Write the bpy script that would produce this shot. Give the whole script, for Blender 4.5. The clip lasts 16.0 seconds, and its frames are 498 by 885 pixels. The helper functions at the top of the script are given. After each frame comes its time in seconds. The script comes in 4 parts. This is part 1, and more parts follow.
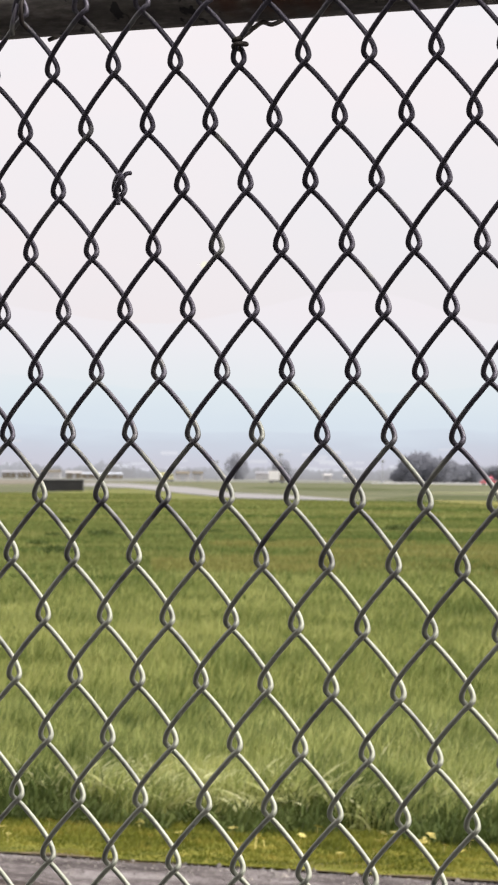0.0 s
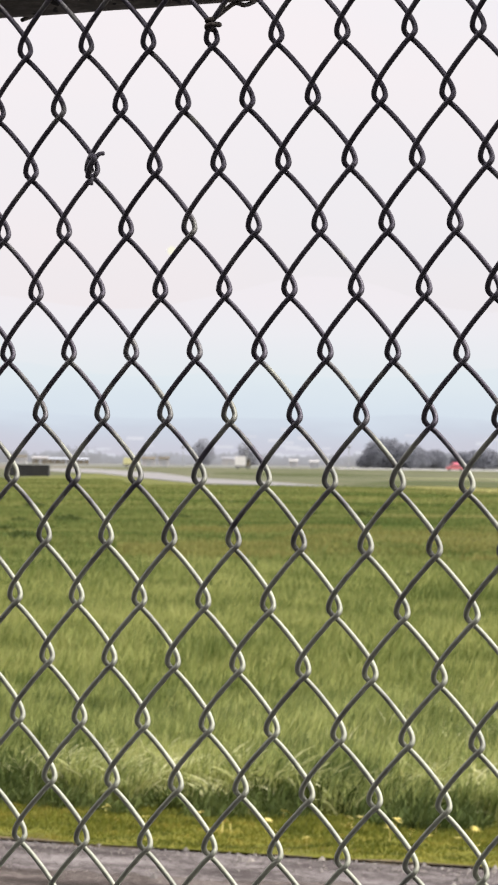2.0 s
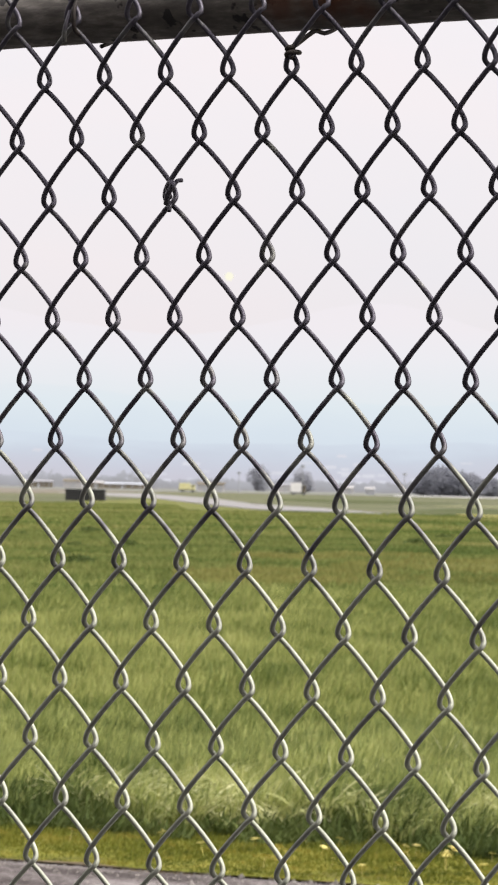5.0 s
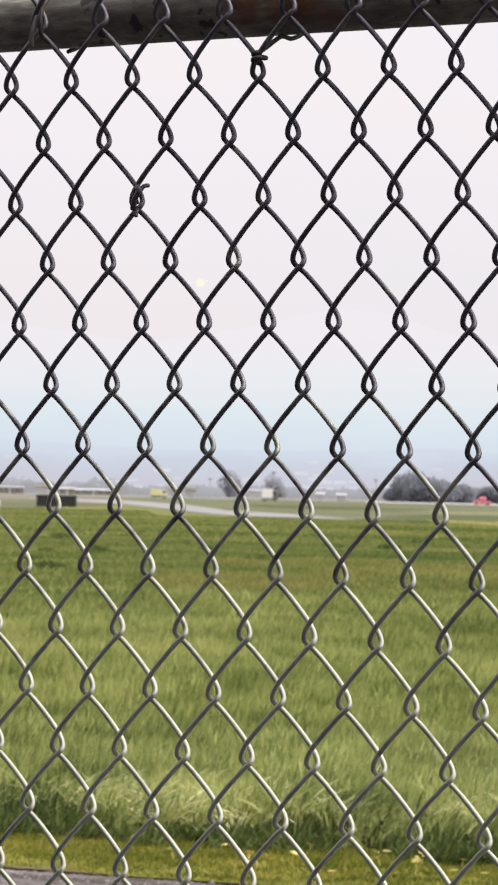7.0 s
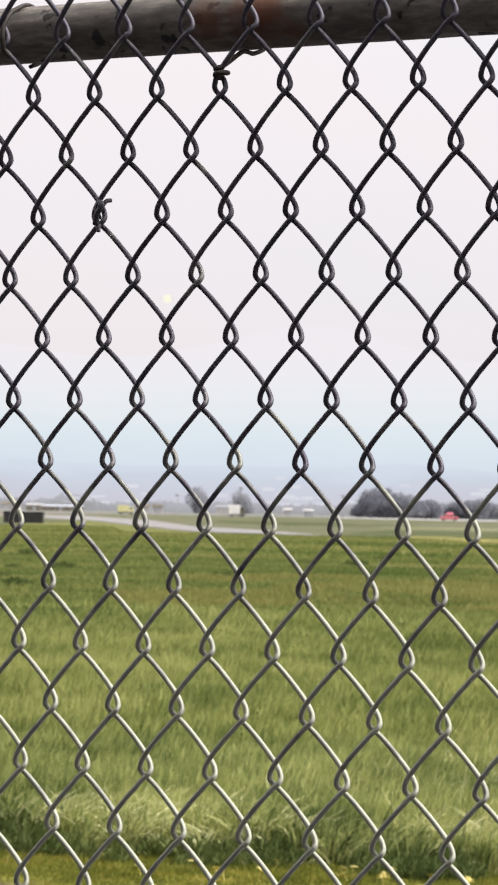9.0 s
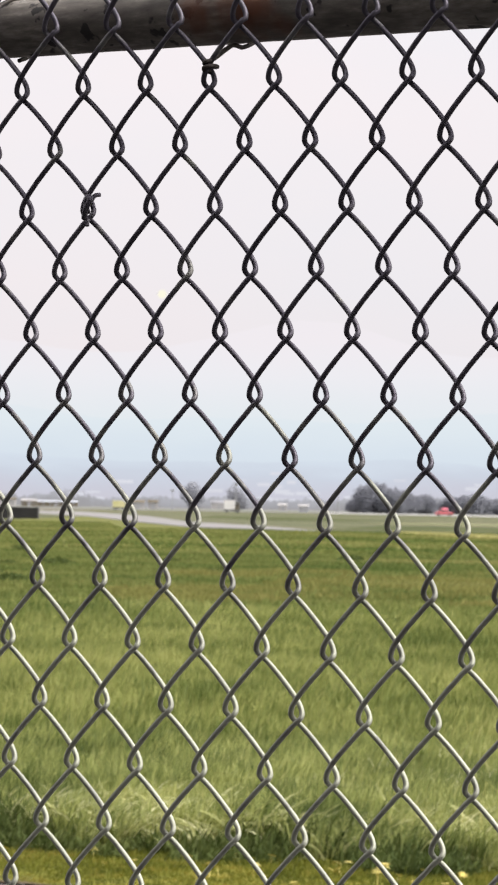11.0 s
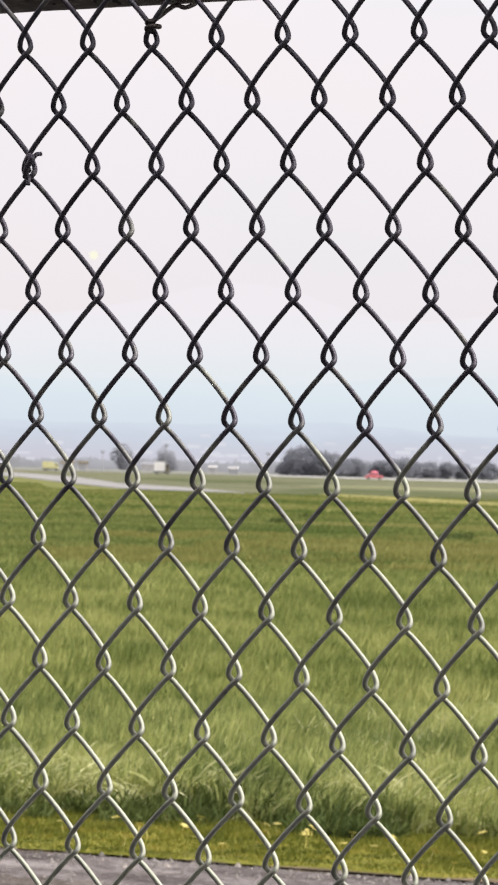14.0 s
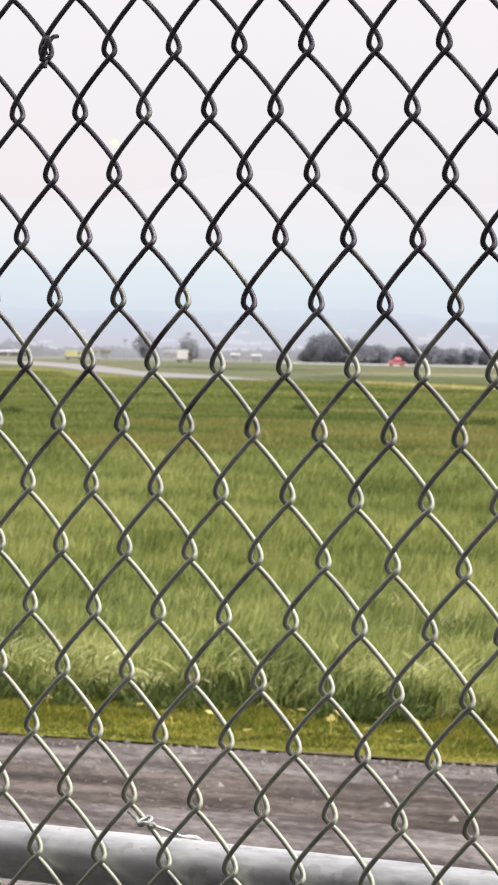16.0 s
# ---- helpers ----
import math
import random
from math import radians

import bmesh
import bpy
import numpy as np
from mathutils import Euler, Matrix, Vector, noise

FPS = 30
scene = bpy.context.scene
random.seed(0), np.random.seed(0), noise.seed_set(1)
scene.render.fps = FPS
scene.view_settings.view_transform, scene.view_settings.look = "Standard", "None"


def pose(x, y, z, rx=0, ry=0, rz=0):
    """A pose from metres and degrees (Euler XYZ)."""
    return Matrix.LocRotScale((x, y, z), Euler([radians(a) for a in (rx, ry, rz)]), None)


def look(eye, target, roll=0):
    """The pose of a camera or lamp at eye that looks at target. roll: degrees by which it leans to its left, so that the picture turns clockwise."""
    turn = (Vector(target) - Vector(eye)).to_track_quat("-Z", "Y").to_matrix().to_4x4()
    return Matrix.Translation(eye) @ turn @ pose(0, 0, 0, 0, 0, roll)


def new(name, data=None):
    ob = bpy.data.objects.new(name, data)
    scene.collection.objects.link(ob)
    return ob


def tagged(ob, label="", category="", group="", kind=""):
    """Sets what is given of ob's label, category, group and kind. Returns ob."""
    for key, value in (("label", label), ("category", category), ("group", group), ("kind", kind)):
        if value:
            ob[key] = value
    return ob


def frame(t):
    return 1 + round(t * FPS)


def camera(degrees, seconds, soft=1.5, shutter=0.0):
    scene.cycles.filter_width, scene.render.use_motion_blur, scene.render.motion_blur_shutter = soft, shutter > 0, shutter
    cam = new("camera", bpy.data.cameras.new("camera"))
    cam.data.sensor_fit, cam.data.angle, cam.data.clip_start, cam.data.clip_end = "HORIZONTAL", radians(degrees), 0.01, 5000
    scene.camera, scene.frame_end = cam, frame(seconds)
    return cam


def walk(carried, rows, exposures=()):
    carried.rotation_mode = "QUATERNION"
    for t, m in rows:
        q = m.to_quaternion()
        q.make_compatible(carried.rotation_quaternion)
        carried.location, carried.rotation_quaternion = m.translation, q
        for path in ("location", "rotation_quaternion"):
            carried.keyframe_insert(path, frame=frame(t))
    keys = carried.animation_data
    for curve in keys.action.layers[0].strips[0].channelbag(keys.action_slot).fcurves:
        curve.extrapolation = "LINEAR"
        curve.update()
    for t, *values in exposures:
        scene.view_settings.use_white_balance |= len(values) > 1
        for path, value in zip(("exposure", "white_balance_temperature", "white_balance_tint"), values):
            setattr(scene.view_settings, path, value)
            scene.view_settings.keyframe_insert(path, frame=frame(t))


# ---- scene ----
# The walk: a hand-held long lens in front of a fence. seconds, place, heading to the left, tilt, roll
PATH = [
    (0, -0.0038, -2.1957, 1.5639, 35.811, 0.499, 0.50),
    (0.5, -0.0051, -2.1938, 1.5615, 35.670, 0.332, 0.53),
    (1, -0.0060, -2.1942, 1.5602, 35.537, 0.190, 0.50),
    (1.5, -0.0082, -2.1988, 1.5603, 35.414, 0.132, 0.54),
    (2, -0.0058, -2.2001, 1.5603, 35.319, 0.294, 0.60),
    (2.5, -0.0148, -2.2018, 1.5618, 35.069, 0.683, 0.73),
    (3, -0.0159, -2.2079, 1.5654, 35.088, 1.408, 0.90),
    (3.5, -0.0207, -2.2048, 1.5642, 35.599, 1.519, 1.02),
    (3.7, -0.0232, -2.2041, 1.5625, 35.895, 1.507, 1.10),
    (5.8, -0.0157, -2.2085, 1.5611, 36.088, 0.351, 1.08),
    (6, -0.0158, -2.2059, 1.5613, 35.989, 0.416, 1.04),
    (6.5, -0.0139, -2.2069, 1.5612, 35.803, 0.615, 1.04),
    (7, -0.0138, -2.2073, 1.5604, 35.720, 0.758, 1.12),
    (7.5, -0.0181, -2.2086, 1.5598, 35.682, 0.847, 1.11),
    (8, -0.0194, -2.2091, 1.5609, 35.672, 0.898, 1.14),
    (8.5, -0.0142, -2.2078, 1.5615, 35.523, 0.926, 1.10),
    (9, -0.0115, -2.2052, 1.5597, 35.248, 0.998, 1.03),
    (9.2, -0.0113, -2.2032, 1.5593, 35.136, 1.035, 0.97),
    (11.3, -0.0143, -2.1957, 1.5597, 35.198, 0.875, 1.00),
    (11.5, -0.0148, -2.1956, 1.5588, 35.247, 0.765, 1.08),
    (12, -0.0135, -2.1995, 1.5590, 35.175, 0.565, 1.14),
    (12.5, -0.0098, -2.2013, 1.5620, 34.413, 1.031, 1.14),
    (13, -0.0110, -2.2021, 1.5629, 34.081, 1.238, 1.22),
    (13.5, -0.0092, -2.2030, 1.5607, 33.995, 1.021, 1.24),
    (14, -0.0167, -2.2020, 1.5584, 34.153, 0.404, 1.42),
    (14.5, -0.0195, -2.2009, 1.5575, 34.358, -0.203, 1.35),
    (15, -0.0185, -2.1955, 1.5572, 34.509, -0.818, 1.11),
    (15.5, -0.0147, -2.1906, 1.5575, 34.532, -1.043, 0.95),
    (16, -0.0211, -2.1921, 1.5553, 34.452, -1.233, 1.01),
]
cam = camera(7.21, 16.0, soft=2.2)
# focused on the fence, as the long lens was
cam.data.dof.use_dof = True
cam.data.dof.focus_distance = 2.68
cam.data.dof.aperture_fstop = 128.0
walk(cam, [(t, pose(x, y, z, 90 + tilt, 0, turn) @ pose(0, 0, 0, 0, 0, roll)) for t, x, y, z, turn, tilt, roll in PATH], [(0, 0.0), (13.5, 0.0), (15, 0.02), (16, 0.05)])

# ---------------------------------------------------------------- light
world = bpy.data.worlds.new("overcast_sky")
scene.world = world
world.use_nodes = True
wn = world.node_tree.nodes
wl = world.node_tree.links
wn.clear()
sky = wn.new("ShaderNodeTexSky")
sky.sky_type = "NISHITA"
sky.sun_disc = False
SUN_HEADING, SUN_HEIGHT = 74, 48
sky.sun_elevation = radians(SUN_HEIGHT)
sky.sun_rotation = radians(SUN_HEADING)
sky.dust_density = 4.0
soft_sky = wn.new("ShaderNodeHueSaturation")
soft_sky.inputs["Saturation"].default_value = 0.25
wl.new(sky.outputs["Color"], soft_sky.inputs["Color"])
sky_bg = wn.new("ShaderNodeBackground")
sky_bg.inputs["Strength"].default_value = 0.035
wl.new(soft_sky.outputs["Color"], sky_bg.inputs["Color"])
cloud_bg = wn.new("ShaderNodeBackground")
# an overcast dome: even near the horizon, brighter towards the zenith, with faint broad clouds
dome, dome_axis, dome_rise = wn.new("ShaderNodeTexCoord"), wn.new("ShaderNodeSeparateXYZ"), wn.new("ShaderNodeMapRange")
wl.new(dome.outputs["Generated"], dome_axis.inputs[0])
wl.new(dome_axis.outputs["Z"], dome_rise.inputs["Value"])
for key, value in (("From Min", 0.16), ("From Max", 1.0), ("To Min", 0.805), ("To Max", 1.30)):
    dome_rise.inputs[key].default_value = value
cloud_map, cloud_noise, cloud_tint = wn.new("ShaderNodeMapping"), wn.new("ShaderNodeTexNoise"), wn.new("ShaderNodeValToRGB")
cloud_map.inputs["Scale"].default_value = (1.0, 1.0, 3.2)
cloud_noise.inputs["Scale"].default_value = 7.0
cloud_noise.inputs["Detail"].default_value = 5
wl.new(dome.outputs["Generated"], cloud_map.inputs["Vector"])
wl.new(cloud_map.outputs[0], cloud_noise.inputs["Vector"])
wl.new(cloud_noise.outputs["Fac"], cloud_tint.inputs[0])
cloud_tint.color_ramp.elements[0].position, cloud_tint.color_ramp.elements[0].color = 0.36, (0.985, 0.952, 0.995, 1)
cloud_tint.color_ramp.elements[1].position, cloud_tint.color_ramp.elements[1].color = 0.64, (1.03, 0.955, 0.985, 1)
wl.new(cloud_tint.outputs[0], cloud_bg.inputs["Color"])
wl.new(dome_rise.outputs[0], cloud_bg.inputs["Strength"])
both = wn.new("ShaderNodeAddShader")
wl.new(sky_bg.outputs[0], both.inputs[0])
wl.new(cloud_bg.outputs[0], both.inputs[1])
wout = wn.new("ShaderNodeOutputWorld")
wl.new(both.outputs[0], wout.inputs["Surface"])

sun_data = bpy.data.lights.new("sun", "SUN")
sun_data.energy = 4.3
sun_data.angle = radians(16)
sun_data.color = (1.0, 0.96, 0.9)
sun = new("sun", sun_data)
sun.matrix_world = look((0, 0, 50), (Vector((0, 0, 50)) - Vector((math.sin(radians(SUN_HEADING)), math.cos(radians(SUN_HEADING)), math.tan(radians(SUN_HEIGHT))))))

scene.view_settings.exposure = 0.0


# ---------------------------------------------------------------- materials
def surface(name, colours, scale=(8, 60), rough=0.8, metal=0.0, bump=0.2, bump_scale=None, island=0.0, stretch=(1, 1, 1), spec=0.5, random=0.0, thin=0.0, spread=0.18):
    """A noise-mottled surface: three colours from dark to light, at two scales, with fine relief."""
    m = bpy.data.materials.new(name)
    m.use_nodes = True
    n, l = m.node_tree.nodes, m.node_tree.links
    n.clear()
    out, bsdf = n.new("ShaderNodeOutputMaterial"), n.new("ShaderNodeBsdfPrincipled")
    l.new(bsdf.outputs[0], out.inputs["Surface"])
    if thin:
        lit, blend = n.new("ShaderNodeBsdfTranslucent"), n.new("ShaderNodeMixShader")
        blend.inputs[0].default_value = thin
        l.new(bsdf.outputs[0], blend.inputs[1])
        l.new(lit.outputs[0], blend.inputs[2])
        l.new(blend.outputs[0], out.inputs["Surface"])
    geo = n.new("ShaderNodeNewGeometry")
    mp = n.new("ShaderNodeMapping")
    mp.inputs["Scale"].default_value = stretch
    l.new(geo.outputs["Position"], mp.inputs["Vector"])
    big, small = n.new("ShaderNodeTexNoise"), n.new("ShaderNodeTexNoise")
    for t, s, d in ((big, scale[0], 5), (small, scale[1], 6)):
        t.inputs["Scale"].default_value = s
        t.inputs["Detail"].default_value = d
        t.inputs["Roughness"].default_value = 0.62
        l.new(mp.outputs[0], t.inputs["Vector"])
    mix = n.new("ShaderNodeMath")
    mix.operation = "MULTIPLY_ADD"
    mix.inputs[1].default_value = 0.5
    half = n.new("ShaderNodeMath")
    half.operation = "MULTIPLY"
    half.inputs[1].default_value = 0.5
    l.new(big.outputs["Fac"], half.inputs[0])
    l.new(small.outputs["Fac"], mix.inputs[0])
    l.new(half.outputs[0], mix.inputs[2])
    last = mix.outputs[0]
    if island or random:
        src = geo.outputs["Random Per Island"]
        if random:
            src = n.new("ShaderNodeObjectInfo").outputs["Random"]
        amount = island or random
        add = n.new("ShaderNodeMath")
        add.operation = "MULTIPLY_ADD"
        add.inputs[1].default_value = amount
        shift = n.new("ShaderNodeMath")
        shift.operation = "SUBTRACT"
        shift.inputs[1].default_value = amount / 2
        l.new(src, add.inputs[0])
        l.new(last, add.inputs[2])
        l.new(add.outputs[0], shift.inputs[0])
        last = shift.outputs[0]
    ramp = n.new("ShaderNodeValToRGB")
    e = ramp.color_ramp.elements
    e[0].position, e[0].color = 0.5 - spread, (*colours[0], 1)
    e[1].position, e[1].color = 0.5 + spread, (*colours[2], 1)
    mid = e.new(0.5)
    mid.color = (*colours[1], 1)
    l.new(last, ramp.inputs[0])
    l.new(ramp.outputs[0], bsdf.inputs["Base Color"])
    if thin:
        l.new(ramp.outputs[0], lit.inputs["Color"])
    bsdf.inputs["Roughness"].default_value = rough
    bsdf.inputs["Metallic"].default_value = metal
    bsdf.inputs["Specular IOR Level"].default_value = spec
    if bump:
        b = n.new("ShaderNodeBump")
        b.inputs["Strength"].default_value = bump
        b.inputs["Distance"].default_value = bump_scale or 0.01
        l.new(small.outputs["Fac"], b.inputs["Height"])
        l.new(b.outputs[0], bsdf.inputs["Normal"])
    return m


def glow(name, colour, strength):
    """Something that gives off light, or the plain far distance."""
    m = bpy.data.materials.new(name)
    m.use_nodes = True
    n, l = m.node_tree.nodes, m.node_tree.links
    n.clear()
    out, em, no = n.new("ShaderNodeOutputMaterial"), n.new("ShaderNodeEmission"), n.new("ShaderNodeTexNoise")
    geo, ramp = n.new("ShaderNodeNewGeometry"), n.new("ShaderNodeValToRGB")
    no.inputs["Scale"].default_value = 0.012
    no.inputs["Detail"].default_value = 6
    l.new(geo.outputs["Position"], no.inputs["Vector"])
    l.new(no.outputs["Fac"], ramp.inputs[0])
    ramp.color_ramp.elements[0].position, ramp.color_ramp.elements[1].position = 0.35, 0.65
    ramp.color_ramp.elements[0].color = (*[c * 0.97 for c in colour], 1)
    ramp.color_ramp.elements[1].color = (*[min(c * 1.03, 1) for c in colour], 1)
    l.new(ramp.outputs[0], em.inputs["Color"])
    em.inputs["Strength"].default_value = strength
    l.new(em.outputs[0], out.inputs["Surface"])
    return m


def rail_surface(name, colours, rust, worn=0.92, metal=0.5, rough=0.48):
    """Weathered galvanised pipe: lengthwise streaks, dark scuffs, and rust blotches at the given places along it."""
    m = surface(name, colours, scale=(18, 160), rough=rough, metal=metal, bump=0.10, bump_scale=0.002, stretch=(0.25, 1, 1))
    n, l = m.node_tree.nodes, m.node_tree.links
    bsdf = next(x for x in n if x.type == "BSDF_PRINCIPLED")
    base = bsdf.inputs["Base Color"].links[0].from_socket
    geo = n.new("ShaderNodeNewGeometry")
    scuff = n.new("ShaderNodeTexNoise")
    scuff.inputs["Scale"].default_value = 55
    scuff.inputs["Detail"].default_value = 3
    l.new(geo.outputs["Position"], scuff.inputs["Vector"])
    cut = n.new("ShaderNodeValToRGB")
    cut.color_ramp.elements[0].position, cut.color_ramp.elements[1].position = 0.61, 0.635
    l.new(scuff.outputs["Fac"], cut.inputs[0])
    mixed = n.new("ShaderNodeMixRGB")
    mixed.inputs["Color2"].default_value = (0.016, 0.014, 0.014, 1)
    fac = n.new("ShaderNodeMath")
    fac.operation = "MULTIPLY"
    fac.inputs[1].default_value = worn
    l.new(cut.outputs[0], fac.inputs[0])
    l.new(fac.outputs[0], mixed.inputs["Fac"])
    l.new(base, mixed.inputs["Color1"])
    last = mixed.outputs[0]
    for at, size, depth in rust:
        d = n.new("ShaderNodeVectorMath")
        d.operation = "DISTANCE"
        d.inputs[1].default_value = at
        wob = n.new("ShaderNodeMath")
        wob.operation = "MULTIPLY_ADD"
        wob.inputs[1].default_value = size * 1.1
        l.new(geo.outputs["Position"], d.inputs[0])
        l.new(scuff.outputs["Fac"], wob.inputs[0])
        l.new(d.outputs["Value"], wob.inputs[2])
        r = n.new("ShaderNodeMapRange")
        r.inputs["From Min"].default_value, r.inputs["From Max"].default_value = size * 1.65, size * 0.9
        r.inputs["To Min"].default_value, r.inputs["To Max"].default_value = 0.0, depth
        l.new(wob.outputs[0], r.inputs["Value"])
        x = n.new("ShaderNodeMixRGB")
        x.inputs["Color2"].default_value = (0.15, 0.055, 0.025, 1)
        l.new(r.outputs[0], x.inputs["Fac"])
        l.new(last, x.inputs["Color1"])
        last = x.outputs[0]
    l.new(last, bsdf.inputs["Base Color"])
    return m


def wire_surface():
    """Dark galvanised wire, lightened in blotches low down to stand in for light."""
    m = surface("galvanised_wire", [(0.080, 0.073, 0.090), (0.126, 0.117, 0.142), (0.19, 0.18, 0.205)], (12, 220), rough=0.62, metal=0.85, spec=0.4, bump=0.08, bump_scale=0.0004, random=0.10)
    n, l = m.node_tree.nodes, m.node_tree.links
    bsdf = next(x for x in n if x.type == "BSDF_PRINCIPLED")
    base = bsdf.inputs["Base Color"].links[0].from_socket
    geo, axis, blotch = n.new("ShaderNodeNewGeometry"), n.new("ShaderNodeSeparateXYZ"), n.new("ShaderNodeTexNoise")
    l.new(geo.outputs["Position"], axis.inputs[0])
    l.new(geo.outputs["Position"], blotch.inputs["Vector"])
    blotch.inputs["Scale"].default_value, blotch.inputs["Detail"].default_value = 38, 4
    # painted brightness: the wire colour gets paler from 1.66 m down to 1.46 m
    low, cover, low_lift = n.new("ShaderNodeMapRange"), n.new("ShaderNodeMath"), n.new("ShaderNodeMapRange")
    for node, values in ((low, (1.66, 1.46, 0.0, 0.45)), (low_lift, (0.58, 0.92, 0.0, 0.9))):
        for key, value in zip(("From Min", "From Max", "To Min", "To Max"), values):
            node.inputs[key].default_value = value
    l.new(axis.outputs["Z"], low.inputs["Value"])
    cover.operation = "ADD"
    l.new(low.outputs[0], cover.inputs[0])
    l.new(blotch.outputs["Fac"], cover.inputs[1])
    l.new(cover.outputs[0], low_lift.inputs["Value"])
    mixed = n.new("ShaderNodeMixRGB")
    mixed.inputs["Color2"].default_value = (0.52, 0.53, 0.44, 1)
    l.new(low_lift.outputs[0], mixed.inputs["Fac"])
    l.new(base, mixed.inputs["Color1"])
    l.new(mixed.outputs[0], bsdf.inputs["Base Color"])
    lift_rough = n.new("ShaderNodeMapRange")
    lift_rough.inputs["To Min"].default_value, lift_rough.inputs["To Max"].default_value = 0.60, 0.71
    l.new(low_lift.outputs[0], lift_rough.inputs["Value"])
    l.new(lift_rough.outputs[0], bsdf.inputs["Roughness"])
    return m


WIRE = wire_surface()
TIE = surface("aluminium_tie_wire", [(0.42, 0.41, 0.40), (0.55, 0.54, 0.52), (0.66, 0.65, 0.63)], (20, 240), rough=0.38, metal=0.6, bump=0.1, bump_scale=0.0005)
# darker colour for the tie parts close to the top rail
DARK_TIE = surface("darker_tie_wire", [(0.03, 0.027, 0.025), (0.06, 0.05, 0.045), (0.10, 0.08, 0.07)], (20, 240), rough=0.6, metal=0.4, bump=0.1, bump_scale=0.0005)
RAIL = rail_surface("weathered_rail", [(0.034, 0.030, 0.025), (0.165, 0.148, 0.128), (0.45, 0.415, 0.365)], [((-1.618, 0.008, 1.898), 0.021, 0.8), ((-1.573, 0.008, 1.903), 0.027, 0.95), ((-1.545, 0.010, 1.885), 0.012, 0.6)], metal=0.08, rough=0.62)
MID_RAIL = rail_surface("galvanised_rail", [(0.34, 0.35, 0.36), (0.58, 0.59, 0.60), (0.78, 0.79, 0.80)], [], 0.18, 0.6)
ASPHALT = surface("old_asphalt", [(0.056, 0.046, 0.043), (0.135, 0.115, 0.111), (0.28, 0.253, 0.245)], (1.9, 30), rough=0.85, bump=0.9, bump_scale=0.02, stretch=(0.6, 1.6, 1), spread=0.075, spec=0.12)
DAMP = surface("damp_brown_asphalt", [(0.033, 0.024, 0.019), (0.080, 0.063, 0.055), (0.19, 0.16, 0.143)], (2.1, 34), rough=0.8, bump=0.9, bump_scale=0.02, stretch=(0.6, 1.6, 1), spread=0.075, spec=0.15)
STONE = surface("road_grit", [(0.112, 0.100, 0.090), (0.200, 0.181, 0.169), (0.375, 0.338, 0.300)], (20, 90), rough=0.9, bump=0, island=0.3)
SOIL = surface("field_ground", [(0.10, 0.115, 0.032), (0.145, 0.155, 0.045), (0.20, 0.185, 0.065)], (0.10, 1.1), rough=0.95, bump=0.4, bump_scale=0.05, spec=0.1, spread=0.13)
MOSS = surface("mossy_verge", [(0.084, 0.073, 0.022), (0.162, 0.168, 0.028), (0.291, 0.246, 0.050)], (1.7, 9), rough=0.95, bump=0.6, bump_scale=0.03, spec=0.1, spread=0.12)
GRASS = surface("tall_grass_blades", [(0.090, 0.130, 0.035), (0.275, 0.318, 0.096), (0.50, 0.52, 0.19)], (0.8, 2.6), rough=0.6, bump=0, island=0.17, spec=0.2, thin=0.4, spread=0.10)
SEDGE = surface("pale_green_grass_heads", [(0.26, 0.30, 0.10), (0.57, 0.58, 0.24), (0.86, 0.84, 0.50)], (0.9, 3.2), rough=0.5, bump=0, island=0.14, spec=0.3, thin=0.35, spread=0.11)
STALK = surface("straw_stalks", [(0.42, 0.42, 0.15), (0.58, 0.56, 0.22), (0.72, 0.68, 0.33)], (0.9, 3.2), rough=0.6, bump=0, island=0.2, spec=0.2, thin=0.4)
EARTH = surface("brown_edge_soil", [(0.055, 0.042, 0.024), (0.115, 0.088, 0.052), (0.22, 0.17, 0.105)], (3, 25), rough=0.95, bump=0.2, bump_scale=0.02, spec=0.1, spread=0.1)
MEADOW = surface("meadow_grass_blades", [(0.106, 0.145, 0.034), (0.265, 0.302, 0.086), (0.44, 0.45, 0.16)], (0.24, 1.9), rough=0.6, bump=0, island=0.15, spec=0.2, thin=0.4, spread=0.10)
SHORT = surface("short_verge_grass", [(0.098, 0.115, 0.018), (0.190, 0.207, 0.032), (0.322, 0.282, 0.057)], (1.5, 6), rough=0.7, bump=0, island=0.10, spec=0.2, thin=0.3, spread=0.11)
FARGRASS = surface("far_grass_tufts", [(0.118, 0.165, 0.045), (0.215, 0.245, 0.076), (0.305, 0.295, 0.11)], (0.035, 0.10), rough=0.8, bump=0, island=0.08, spec=0.1, thin=0.4, spread=0.085)
DRY = surface("dry_brown_grass_tufts", [(0.20, 0.215, 0.062), (0.262, 0.258, 0.082), (0.33, 0.305, 0.11)], (0.05, 0.3), rough=0.8, bump=0, island=0.08, spec=0.1, thin=0.4)
# weed clumps, and dark verge blades that stand in for shade
WEED_SHADE = surface("weed_and_shade_leaves", [(0.046, 0.070, 0.018), (0.095, 0.128, 0.034), (0.15, 0.18, 0.055)], (0.6, 6), rough=0.8, bump=0, island=0.2, spec=0.2, thin=0.3)
PETAL = surface("yellow_petals", [(0.55, 0.46, 0.12), (0.66, 0.57, 0.18), (0.76, 0.68, 0.30)], (5, 60), rough=0.7, bump=0)
TAXIWAY = surface("pale_concrete", [(0.19, 0.183, 0.178), (0.235, 0.228, 0.222), (0.275, 0.268, 0.26)], (0.02, 0.3), rough=0.85, bump=0, spread=0.12)
RUNWAY = surface("bright_concrete", [(0.36, 0.355, 0.36), (0.43, 0.425, 0.43), (0.50, 0.49, 0.49)], (0.02, 0.3), rough=0.85, bump=0, spread=0.12)
